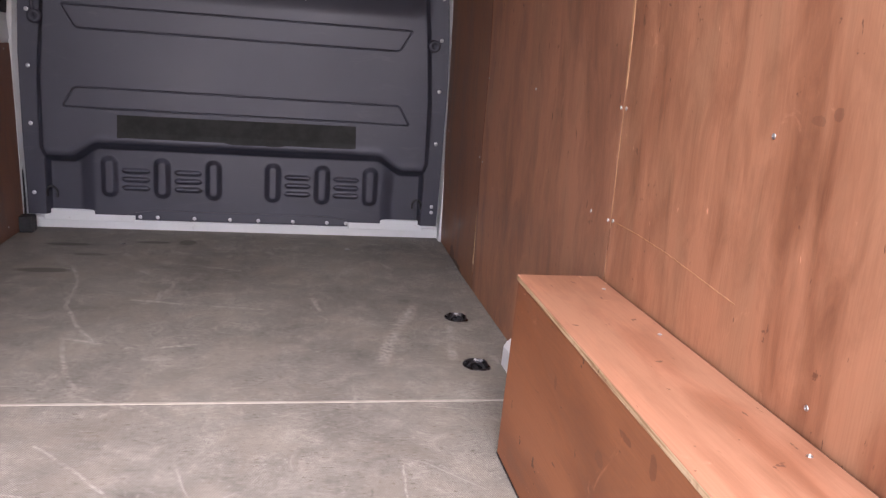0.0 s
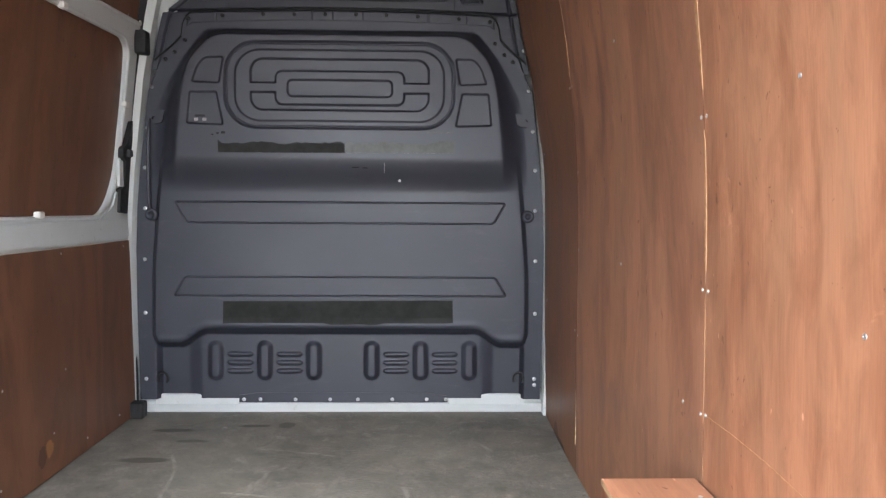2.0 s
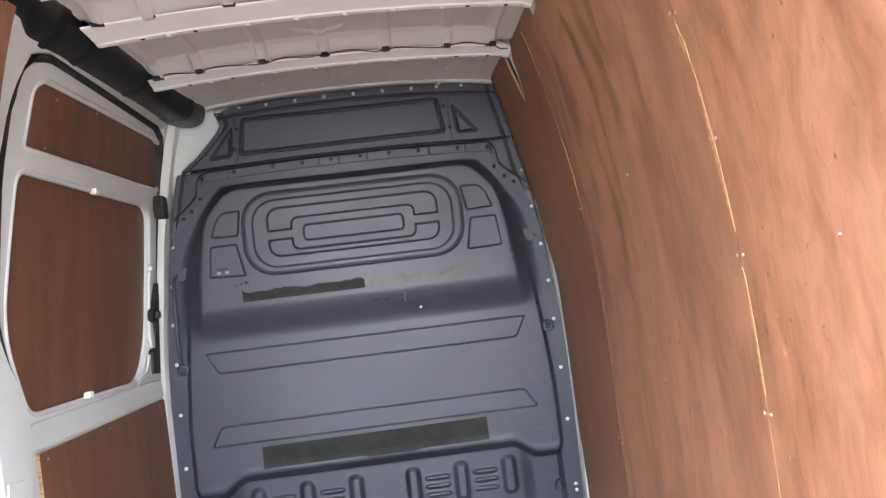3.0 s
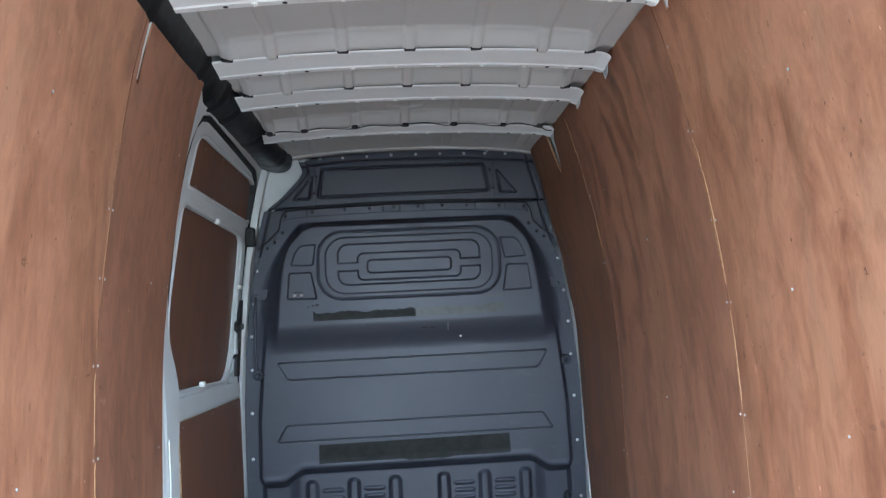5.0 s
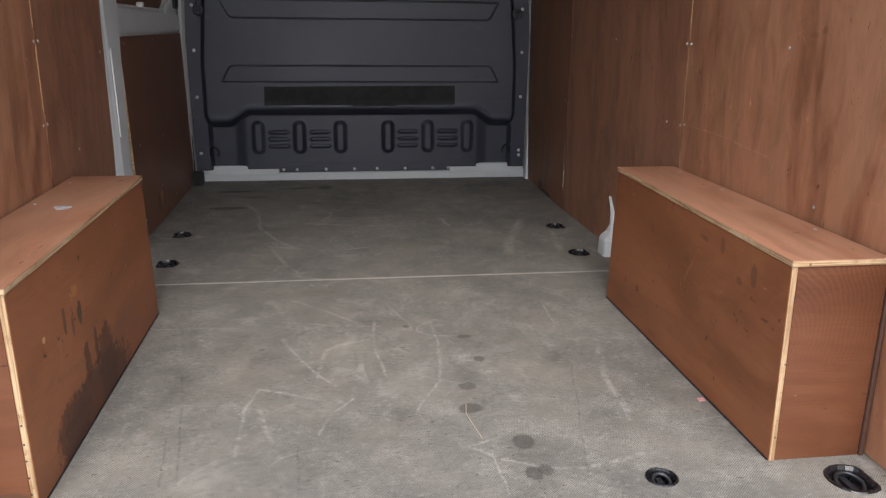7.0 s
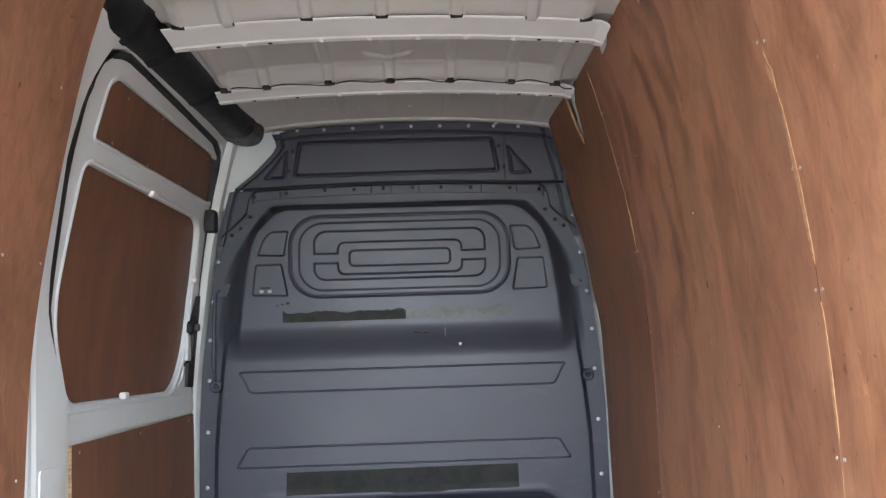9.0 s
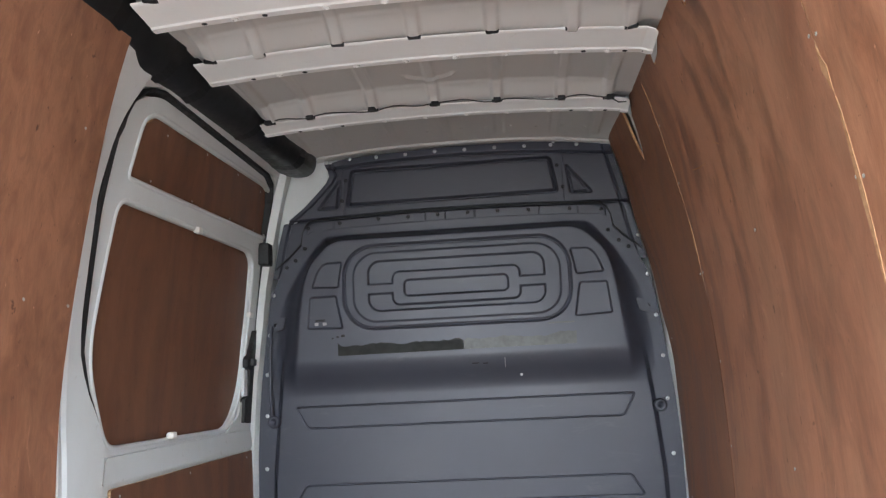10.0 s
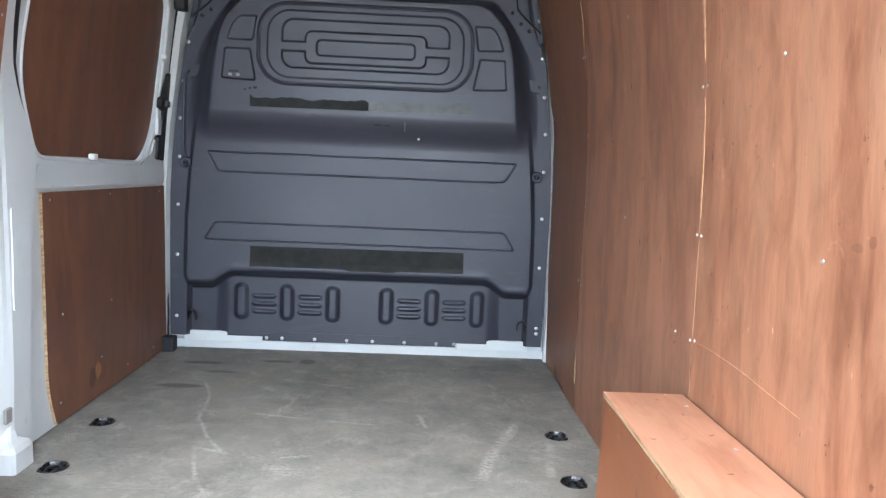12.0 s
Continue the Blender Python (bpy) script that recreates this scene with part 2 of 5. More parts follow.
def floor_board():
    k = Nodes("floor_board")
    v = k.tex.outputs["Object"]
    big = k.noise(v, 2.2, 5, 0.6, 0.4)
    mid = k.noise(v, 11, 6, 0.65, 0.3)
    fine = k.noise(v, 160, 3, 0.6)
    f = k.math("ADD", k.math("MULTIPLY", big, 0.42), k.math("MULTIPLY", mid, 0.58))
    c = k.ramp(f, (0.36, (0.138, 0.131, 0.113)), (0.5, (0.265, 0.252, 0.218)), (0.63, (0.40, 0.380, 0.328)))
    # fine woven relief of the anti-slip coating
    sep = k.tree.nodes.new("ShaderNodeSeparateXYZ")
    k.put(sep.inputs[0], v)
    wx = k.math("SINE", k.math("MULTIPLY", sep.outputs[0], 1250.0))
    wy = k.math("SINE", k.math("MULTIPLY", sep.outputs[1], 1250.0))
    weave = k.math("MULTIPLY", wx, wy)
    c = k.mix(k.math("MULTIPLY", k.step(weave, -0.6, 0.6, 0.0, 0.75), k.step(mid, 0.25, 0.55, 0.35, 1.0)), c, (0.09, 0.082, 0.075))
    grain = k.noise(k.vec("MULTIPLY", v, (0.7, 1.0, 1.0)), 90, 6, 0.8, 0.3)
    c = k.mix(k.step(grain, 0.50, 0.70, 0.0, 0.5), c, (0.085, 0.076, 0.066))
    c = k.mix(k.step(grain, 0.30, 0.46, 0.45, 0.0), c, (0.46, 0.435, 0.395))
    dash = k.step(k.noise(k.vec("MULTIPLY", v, (0.40, 1.0, 1.0)), 150, 3, 0.6), 0.60, 0.68, 0.0, 0.8)
    c = k.mix(k.math("MULTIPLY", dash, k.step(k.noise(v, 3.7, 2, 0.5), 0.34, 0.54)), c, (0.075, 0.058, 0.044))
    c = k.mix(k.step(k.noise(v, 4.6, 4, 0.6, 0.6), 0.46, 0.62, 0.0, 0.32), c, (0.240, 0.212, 0.172))
    # pale rubbed patches and thin scratches
    rub = k.step(k.noise(k.vec("MULTIPLY", v, (1.0, 0.6, 1.0)), 7, 7, 0.72, 1.2), 0.57, 0.72, 0, 0.4)
    c = k.mix(rub, c, (0.44, 0.415, 0.37))
    for seed, stretch, scale, width, amount in ((9.7, (0.22, 1.0, 1), 3.3, 0.0022, 0.28), (23.9, (0.8, 0.3, 1), 4.1, 0.003, 0.26), (31.3, (0.3, 0.8, 1), 3.9, 0.0026, 0.26)):
        turn = k.tree.nodes.new("ShaderNodeVectorRotate")
        k.put(turn.inputs["Vector"], k.vec("ADD", v, (seed, seed * 1.7, seed * 0.3)))
        turn.inputs["Axis"].default_value = (0, 0, 1)
        turn.inputs["Angle"].default_value = seed
        w = k.vec("MULTIPLY", turn.outputs[0], stretch)
        line = k.math("ABSOLUTE", k.math("SUBTRACT", k.noise(w, scale, 0, 0.5, 0), 0.5))
        gate = k.step(k.noise(turn.outputs[0], 3.1, 1, 0.5), 0.54, 0.62)
        c = k.mix(k.math("MULTIPLY", k.step(line, 0.0, width, amount, 0.0), gate), c, (0.50, 0.475, 0.435))
    # long scratches that can be told apart: the nearest of the strokes, in stroke widths
    wob = k.vec("SCALE", k.vec("SUBTRACT", k.noise(v, 7.0, 2, 0.5, 0, True), (0.5, 0.5, 0.5)), 0.022)
    p = k.vec("MULTIPLY", k.vec("ADD", v, wob), (1, 1, 0))
    worn = k.math("MULTIPLY", k.step(k.noise(v, 70, 4, 0.75), 0.36, 0.62), k.step(k.noise(v, 9, 2, 0.5), 0.30, 0.58, 0.25, 1.0))

    def nearest(strokes):
        best = None
        for width, *line in strokes:
            for a, b in zip(line, line[1:]):
                ba = Vector((b[0] - a[0], b[1] - a[1], 0))
                pa = k.vec("SUBTRACT", p, (a[0], a[1], 0)) if best is None else k.vec("ADD", p, k.after(best, (-a[0], -a[1], 0)))
                h = k.math("DIVIDE", k.vec("DOT_PRODUCT", pa, ba), ba.length_squared, True)
                d = k.math("DIVIDE", k.vec("DISTANCE", pa, k.vec("SCALE", tuple(ba), h)), width)
                best = d if best is None else k.math("MINIMUM", best, d)
        return best

    for strokes, amount, tone in ((SCRATCHES_REAR, 0.34, (0.56, 0.53, 0.48)), (SCRATCHES_SIDE, 0.36, (0.56, 0.53, 0.48)), (SCRATCHES_FRONT, 0.50, (0.50, 0.47, 0.41)),
                                  (GOUGES, 0.55, (0.085, 0.077, 0.068))):
        c = k.mix(k.math("MULTIPLY", k.step(nearest(strokes), 0.15, 1.0, amount, 0.0), worn), c, tone)
    # oily drips and damp marks
    edge = k.math("MULTIPLY", k.math("SUBTRACT", k.noise(v, 26, 4, 0.6), 0.5), 0.05)
    for x, y, rx, ry, amount in STAINS:
        q = k.vec("DIVIDE", k.vec("SUBTRACT", k.vec("MULTIPLY", v, (1, 1, 0)), (x, y, 0)), (rx, ry, 1))
        d = k.math("ADD", k.vec("LENGTH", q), k.math("MULTIPLY", edge, 14.0))
        c = k.mix(k.step(d, 0.75, 1.10, min(1.0, amount * 1.25), 0.0), c, (0.055, 0.048, 0.042))
    k.bump(k.math("ADD", k.math("MULTIPLY", weave, 0.5), k.math("MULTIPLY", fine, 0.6)), 0.4, 0.0012)
    return k.done(c, k.step(mid, 0.3, 0.7, 0.66, 0.82), 0, 0.22)


STAINS = [(0.209, 0.376, 0.024, 0.030, 0.5), (0.203, 0.262, 0.018, 0.024, 0.5), (0.225, 0.27, 0.016, 0.02, 0.45), (0.129, 0.525, 0.028, 0.024, 0.45), (0.139, 0.633, 0.022, 0.02, 0.4),
          (0.192, 0.78, 0.015, 0.018, 0.45), (0.178, 0.926, 0.02, 0.014, 0.45), (0.033, 1.012, 0.010, 0.012, 0.45), (0.17, 0.07, 0.028, 0.03, 0.35), (0.205, 0.05, 0.03, 0.022, 0.35),
          (-0.63, 2.86, 0.09, 0.025, 0.5), (-0.33, 2.92, 0.07, 0.02, 0.5), (-0.62, 2.5, 0.09, 0.03, 0.5), (-0.2, 2.93, 0.035, 0.05, 0.4), (-0.52, 2.72, 0.06, 0.02, 0.4)]
SCRATCHES_REAR = [(0.005, (-0.30, 1.08), (-0.16, 1.04), (-0.04, 1.02)), (0.007, (-0.28, 0.91), (-0.21, 0.75), (-0.16, 0.67)), (0.006, (-0.33, 0.67), (-0.25, 0.63), (-0.17, 0.59)),
                  (0.006, (-0.33, 0.66), (-0.35, 0.58), (-0.35, 0.45)), (0.007, (-0.32, 0.58), (-0.30, 0.49), (-0.28, 0.43)), (0.010, (-0.07, 0.93), (-0.13, 0.91), (-0.18, 0.87), (-0.20, 0.72)),
                  (0.006, (-0.05, 1.06), (-0.06, 0.84), (-0.04, 0.70)), (0.005, (-0.19, 0.45), (-0.17, 0.53), (-0.12, 0.60)), (0.006, (-0.28, 1.25), (-0.17, 1.14), (-0.10, 1.05))]
SCRATCHES_SIDE = [(0.006, (0.10, 1.04), (0.105, 0.90), (0.10, 0.79), (0.08, 0.68)), (0.005, (0.08, 0.67), (0.04, 0.59), (0.01, 0.51)), (0.008, (0.10, 0.37), (0.15, 0.32), (0.23, 0.28), (0.31, 0.27), (0.43, 0.30)),
                  (0.006, (0.10, 0.37), (0.14, 0.39)), (0.013, (0.51, 0.83), (0.47, 0.63), (0.46, 0.48)), (0.006, (0.46, 0.52), (0.45, 0.44)), (0.004, (0.45, 1.14), (0.44, 0.99)), (0.004, (0.14, 0.35), (0.14, 0.19)),
                  (0.008, (0.40, 0.13), (0.41, 0.10))]
SCRATCHES_FRONT = [(0.010, (-0.20, 2.62), (0.03, 2.54)), (0.011, (-0.27, 2.19), (0.01, 2.13), (0.12, 2.11)), (0.010, (-0.54, 2.56), (-0.48, 2.38), (-0.45, 2.12), (-0.37, 1.93), (-0.31, 1.83)),
                   (0.011, (-0.39, 1.85), (-0.28, 1.81)), (0.010, (-0.39, 1.84), (-0.35, 1.70), (-0.28, 1.53)), (0.008, (-0.28, 1.49), (-0.13, 1.42)), (0.030, (0.62, 2.18), (0.52, 1.90), (0.46, 1.69)),
                   (0.020, (0.70, 1.97), (0.66, 1.71)), (0.012, (-0.12, 1.79), (-0.04, 1.81)), (0.012, (0.28, 2.23), (0.31, 2.10))]
GOUGES = [(0.004, (-0.49, 0.47), (-0.47, 0.30)), (0.004, (-0.51, 0.76), (-0.44, 0.30)), (0.005, (-0.23, 0.41), (-0.22, 0.10)), (0.004, (0.41, 0.72), (0.34, 0.44), (0.30, 0.25)), (0.004, (0.38, 1.06), (0.37, 0.81))]
FLOOR = floor_board()


def moulded_plastic():
    k = Nodes("moulded_plastic")
    v = k.coords()
    big = k.noise(v, 3.0, 4, 0.6, 0.5)
    fine = k.noise(v, 900, 2, 0.5)
    c = k.ramp(big, (0.3, (0.0245, 0.0262, 0.0375)), (0.7, (0.0335, 0.0355, 0.0490)))
    smear = k.step(k.noise(k.vec("MULTIPLY", v, (0.6, 1, 2.0)), 6, 6, 0.7, 1.0), 0.58, 0.74, 0, 0.32)
    c = k.mix(smear, c, (0.075, 0.075, 0.079))
    k.bump(fine, 0.10, 0.0008)
    k.bsdf.inputs["Specular Tint"].default_value = (0.96, 0.95, 1.0, 1.0)
    return k.done(c, k.step(big, 0.3, 0.7, 0.41, 0.50), 0, 0.62)


PLASTIC = moulded_plastic()


def painted(name, colour, dirt, rough=0.38, amount=0.5):
    k = Nodes(name)
    v = k.coords()
    big = k.noise(v, 3.5, 5, 0.6)
    c = k.mix(k.step(big, 0.4, 0.7, 0, 0.35 * amount), colour, dirt)
    specks = k.step(k.noise(v, 34, 5, 0.7, 0.8), 0.62, 0.72, 0, amount)
    c = k.mix(specks, c, dirt)
    k.bump(k.noise(v, 60, 3, 0.5), 0.06, 0.002)
    return k.done(c, rough, 0, 0.5)


WHITE = painted("white_paint", (0.64, 0.66, 0.655), (0.42, 0.40, 0.36))
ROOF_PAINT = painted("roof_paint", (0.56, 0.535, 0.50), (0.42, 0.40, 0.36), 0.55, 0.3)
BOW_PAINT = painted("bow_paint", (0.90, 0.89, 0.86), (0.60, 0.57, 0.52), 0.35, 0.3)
OUTER = painted("outer_paint", (0.7, 0.7, 0.7), (0.5, 0.5, 0.48), 0.3, 0.2)


def plain(name, colour, rough, metal=0.0, vary=0.25, scale=40, spec=0.5):
    k = Nodes(name)
    v = k.coords()
    n = k.noise(v, scale, 4, 0.6)
    c = k.mix(k.step(n, 0.35, 0.7, 0, vary), colour, tuple(x * 0.45 for x in colour))
    return k.done(c, k.step(n, 0.3, 0.7, rough * 0.85, min(1, rough * 1.15)), metal, spec)


BLACK = plain("black_trim", (0.022, 0.023, 0.026), 0.5)
RUBBER = plain("rubber", (0.014, 0.014, 0.015), 0.65)
STEEL = plain("zinc_screw", (0.50, 0.50, 0.50), 0.35, 0.9)
DARK_STEEL = plain("dark_screw", (0.05, 0.05, 0.055), 0.4, 0.6)
ALUMINIUM = plain("aluminium", (0.74, 0.75, 0.76), 0.45, 0.45, 0.2, 25)
INK = plain("black_screw", (0.006, 0.006, 0.007), 0.45, 0.0, 0.2, 40, 0.3)
RAIL = plain("rail_plastic", (0.0085, 0.0090, 0.0094), 0.38, 0.0, 0.3, 30, 0.5)
GLOSS = plain("glossy_black", (0.012, 0.012, 0.013), 0.28)
RUST = plain("rusty_ring", (0.20, 0.10, 0.05), 0.6, 0.5, 0.5, 60)
TAPE = plain("old_tape", (0.0245, 0.0247, 0.0235), 0.6, 0, 0.4, 18, 0.15)
RESIDUE = plain("tape_residue", (0.0200, 0.0200, 0.0178), 0.5, 0, 0.7, 40, 0.8)
CHALK = plain("dried_paint", (0.40, 0.385, 0.39), 0.8, 0, 0.5, 60)
RAW = plain("raw_wood", (0.47, 0.265, 0.14), 0.8, 0, 0.5, 45, 0.2)
SEALANT = plain("pale_joint", (0.40, 0.37, 0.32), 0.7, 0, 0.4, 30)
FELT = plain("white_clip", (0.78, 0.77, 0.73), 0.5, 0, 0.1)
CABLE = plain("black_cable", (0.02, 0.02, 0.02), 0.5)
CONCRETE = plain("concrete", (0.36, 0.35, 0.33), 0.9, 0, 0.4, 60)
GREY_CUT = plain("grey_cut", (0.30, 0.29, 0.28), 0.6, 0, 0.3, 30)


# ---- building helpers ----
def empty(name, at, **tags):
    ob = new(name)
    ob.empty_display_size = 0.05
    ob.location = at
    return tagged(ob, **tags)


def link(name, me, mats, parent=None, label="", **tags):
    """A mesh given in world coordinates becomes one object under parent."""
    for m in mats if isinstance(mats, (list, tuple)) else (mats,):
        me.materials.append(m)
    ob = new(name, me)
    if parent is not None:
        base = Vector((0, 0, 0))
        p = parent
        while p is not None:
            base += p.location
            p = p.parent
        me.transform(Matrix.Translation(-base))
        ob.parent = parent
    return tagged(ob, label=label, **tags)


def part(name, bm, mats, parent=None, label="", smooth=False, **tags):
    bmesh.ops.recalc_face_normals(bm, faces=bm.faces)
    me = bpy.data.meshes.new(name)
    bm.to_mesh(me)
    bm.free()
    if smooth:
        me.polygons.foreach_set("use_smooth", [True] * len(me.polygons))
    return link(name, me, mats, parent, label, **tags)


def block(x0, x1, y0, y1, z0, z1, bevel=0.0, bm=None, seg=2):
    bm = bm or bmesh.new()
    r = bmesh.ops.create_cube(bm, size=1, matrix=Matrix.LocRotScale(((x0 + x1) / 2, (y0 + y1) / 2, (z0 + z1) / 2), None, (x1 - x0, y1 - y0, z1 - z0)))
    if bevel:
        edges = list({e for v in r["verts"] for e in v.link_edges})
        bmesh.ops.bevel(bm, geom=edges, offset=bevel, segments=seg, affect="EDGES", profile=0.5)
    return bm


def inside(p, loop):
    x, y = p
    hit = False
    for (x1, y1), (x2, y2) in zip(loop, loop[1:] + loop[:1]):
        if (y1 > y) != (y2 > y) and x < (x2 - x1) * (y - y1) / (y2 - y1) + x1:
            hit = not hit
    return hit


def near(p, loop, reach):
    p = Vector(p)
    for a, b in zip(loop, loop[1:] + loop[:1]):
        a, b = Vector(a), Vector(b)
        ab = b - a
        if ab.length < 1e-9:
            continue
        h = max(0, min(1, (p - a).dot(ab) / ab.length_squared))
        if (p - a - ab * h).length < reach:
            return True
    return False


def cut_loop(loop, step):
    out = []
    for a, b in zip(loop, loop[1:] + loop[:1]):
        a, b = Vector(a), Vector(b)
        n = max(1, int((b - a).length / step))
        out += [tuple(a.lerp(b, i / n)) for i in range(n)]
    return out


def rounded(loop, r, seg=5):
    """The loop with its corners rounded; r is one radius or one for each corner."""
    out, n = [], len(loop)
    for i, c in enumerate(loop):
        ri = r[i] if isinstance(r, (list, tuple)) else r
        c = Vector(c)
        a, b = Vector(loop[i - 1]) - c, Vector(loop[(i + 1) % n]) - c
        ra = min(ri, a.length * 0.48, b.length * 0.48)
        if ra < 1e-6:
            out.append(tuple(c))
            continue
        p, q = c + a.normalized() * ra, c + b.normalized() * ra
        for j in range(seg + 1):
            t = j / seg
            out.append(tuple(p * (1 - t) ** 2 + c * 2 * t * (1 - t) + q * t * t))
    return out


def sheet(outer, holes, place, thick, step=0.08):
    """A board with openings: outlines in (u, v); place(u, v, w) gives the point in space, w from 0 (face) to thick (back). Slot 0: faces, slot 1: edges."""
    from mathutils.geometry import delaunay_2d_cdt
    loops = [cut_loop(l, step) for l in [outer, *holes]]
    pts, edges = [], []
    for l in loops:
        k = len(pts)
        pts += l
        edges += [(k + i, k + (i + 1) % len(l)) for i in range(len(l))]
    us, vs = [p[0] for p in outer], [p[1] for p in outer]
    u = min(us) + step / 2
    while u < max(us):
        v = min(vs) + step / 2
        while v < max(vs):
            if inside((u, v), loops[0]) and not any(inside((u, v), h) for h in loops[1:]) and not any(near((u, v), l, step * 0.4) for l in loops):
                pts.append((u, v))
            v += step
        u += step
    vc, _, fc, _, _, _ = delaunay_2d_cdt([Vector(p) for p in pts], edges, [], 0, 1e-5)
    keep = []
    for f in fc:
        c = sum((vc[i] for i in f), Vector((0, 0))) / len(f)
        a, b = vc[f[1]] - vc[f[0]], vc[f[2]] - vc[f[0]]
        if abs(a.x * b.y - a.y * b.x) < 1e-4 * max(a.length, b.length, (a - b).length):
            continue
        if inside(c, loops[0]) and not any(inside(c, h) for h in loops[1:]):
            keep.append(f)
    bm = bmesh.new()
    front = [bm.verts.new(place(p[0], p[1], 0.0)) for p in vc]
    back = [bm.verts.new(place(p[0], p[1], thick)) for p in vc]
    count = {}
    for f in keep:
        bm.faces.new([front[i] for i in f])
        bm.faces.new([back[i] for i in reversed(f)])
        for a, b in zip(f, (*f[1:], f[0])):
            count[(a, b)] = count.get((a, b), 0) + 1
    for a, b in count:
        if (b, a) not in count:
            face = bm.faces.new([front[b], front[a], back[a], back[b]])
            face.material_index = 1
    bmesh.ops.delete(bm, geom=[v for v in bm.verts if not v.link_faces], context="VERTS")
    return bm


def grid_mesh(name, xyz):
    """A mesh from an array of rows and columns of points."""
    rows, cols = xyz.shape[:2]
    me = bpy.data.meshes.new(name)
    idx = np.arange(rows * cols).reshape(rows, cols)
    quads = np.stack([idx[:-1, :-1], idx[:-1, 1:], idx[1:, 1:], idx[1:, :-1]], -1).reshape(-1, 4)
    me.vertices.add(rows * cols)
    me.vertices.foreach_set("co", xyz.reshape(-1).astype(np.float32))
    me.loops.add(quads.size)
    me.loops.foreach_set("vertex_index", quads.reshape(-1).astype(np.int32))
    me.polygons.add(len(quads))
    me.polygons.foreach_set("loop_start", np.arange(0, quads.size, 4, dtype=np.int32))
    me.polygons.foreach_set("use_smooth", np.ones(len(quads), dtype=bool))
    me.update(calc_edges=True)
    return me


def sweep(section, stations, close=True, caps=True):
    """Joins a cross-section, given for each station as a list of points, into one skin."""
    bm = bmesh.new()
    rings = [[bm.verts.new(p) for p in section(s)] for s in stations]
    n = len(rings[0])
    for a, b in zip(rings, rings[1:]):
        for i in range(n if close else n - 1):
            bm.faces.new([a[i], a[(i + 1) % n], b[(i + 1) % n], b[i]])
    if caps and close:
        bm.faces.new(list(reversed(rings[0])))
        bm.faces.new(rings[-1])
    return bm


def tube(points, radius, seg=8):
    cu = bpy.data.curves.new("tube", "CURVE")
    cu.dimensions, cu.bevel_depth, cu.bevel_resolution = "3D", radius, max(1, seg // 4)
    sp = cu.splines.new("POLY")
    sp.points.add(len(points) - 1)
    for q, p in zip(sp.points, points):
        q.co = (*p, 1)
    ob = bpy.data.objects.new("tube", cu)
    me = bpy.data.meshes.new_from_object(ob)
    bpy.data.objects.remove(ob)
    me.polygons.foreach_set("use_smooth", [True] * len(me.polygons))
    return me


def disc_mesh(name, r, h, mat, seg=10):
    """A low domed screw head whose axis is +z, with a dark slot pressed in."""
    bm = bmesh.new()
    rings = [[bm.verts.new((r * k * math.cos(2 * math.pi * i / seg), r * k * math.sin(2 * math.pi * i / seg), z)) for i in range(seg)] for k, z in ((1, 0), (0.9, h * 0.7), (0.45, h))]
    for a, b in zip(rings, rings[1:]):
        for i in range(seg):
            bm.faces.new([a[i], a[(i + 1) % seg], b[(i + 1) % seg], b[i]])
    low = [bm.verts.new((v.co.x * 0.6, v.co.y * 0.6, h * 0.4)) for v in rings[-1]]
    for i in range(seg):
        bm.faces.new([rings[-1][i], rings[-1][(i + 1) % seg], low[(i + 1) % seg], low[i]])
    bm.faces.new(low)
    me = bpy.data.meshes.new(name)
    bmesh.ops.recalc_face_normals(bm, faces=bm.faces)
    bm.to_mesh(me)
    bm.free()
    me.materials.append(mat)
    return me


def dot(me, at, normal, parent, name="screw"):
    """A screw on a surface: shares its mesh with all its like."""
    ob = new(name, me)
    base, p = Vector((0, 0, 0)), parent
    while p is not None:
        base += p.location
        p = p.parent
    ob.parent = parent
    ob.location = Vector(at) - base
    ob.rotation_mode = "QUATERNION"
    ob.rotation_quaternion = Vector(normal).to_track_quat("Z", "Y")
    return ob


def lerp_table(table):
    ks, vs = [a for a, _ in table], [b for _, b in table]
    return lambda z: float(np.interp(z, ks, vs))


def smooth(a, b, x):
    t = np.clip((x - a) / (b - a), 0, 1)
    return t * t * (3 - 2 * t)


wall_x = lerp_table([(-0.1, 0.856), (0.0, 0.854), (0.4, 0.846), (0.75, 0.843), (0.9, 0.840), (1.05, 0.833), (1.17, 0.823), (1.28, 0.811), (1.4, 0.797), (1.5, 0.783), (1.62, 0.765), (1.74, 0.743), (1.85, 0.716), (1.95, 0.685), (2.1, 0.62)])
door_x = lerp_table([(-0.1, 0.864), (0.0, 0.866), (0.75, 0.880), (0.85, 0.886), (1.05, 0.876), (1.2, 0.864), (1.35, 0.847), (1.52, 0.826), (1.65, 0.804), (1.75, 0.785), (1.85, 0.762), (1.95, 0.735), (2.1, 0.68)])


# ---- the setting: floor, walls, ceiling, ground ----
part("ground", block(-40, 40, -40, 40, -0.80, -0.70), CONCRETE, label="grey concrete ground behind the van", category="ground", kind="structure")


def ring_loop(x, y, rx, ry, seg=20, flat=0.0):
    """An oval outline with one side cut straight towards the wall."""
    out = []
    for i in range(seg):
        a = 2 * math.pi * i / seg
        px = rx * math.cos(a)
        if flat:
            px = px if px * flat < 0 else flat * min(abs(px) * 1.25, rx * 0.86)
        out.append((x + px, y + ry * math.sin(a)))
    return out


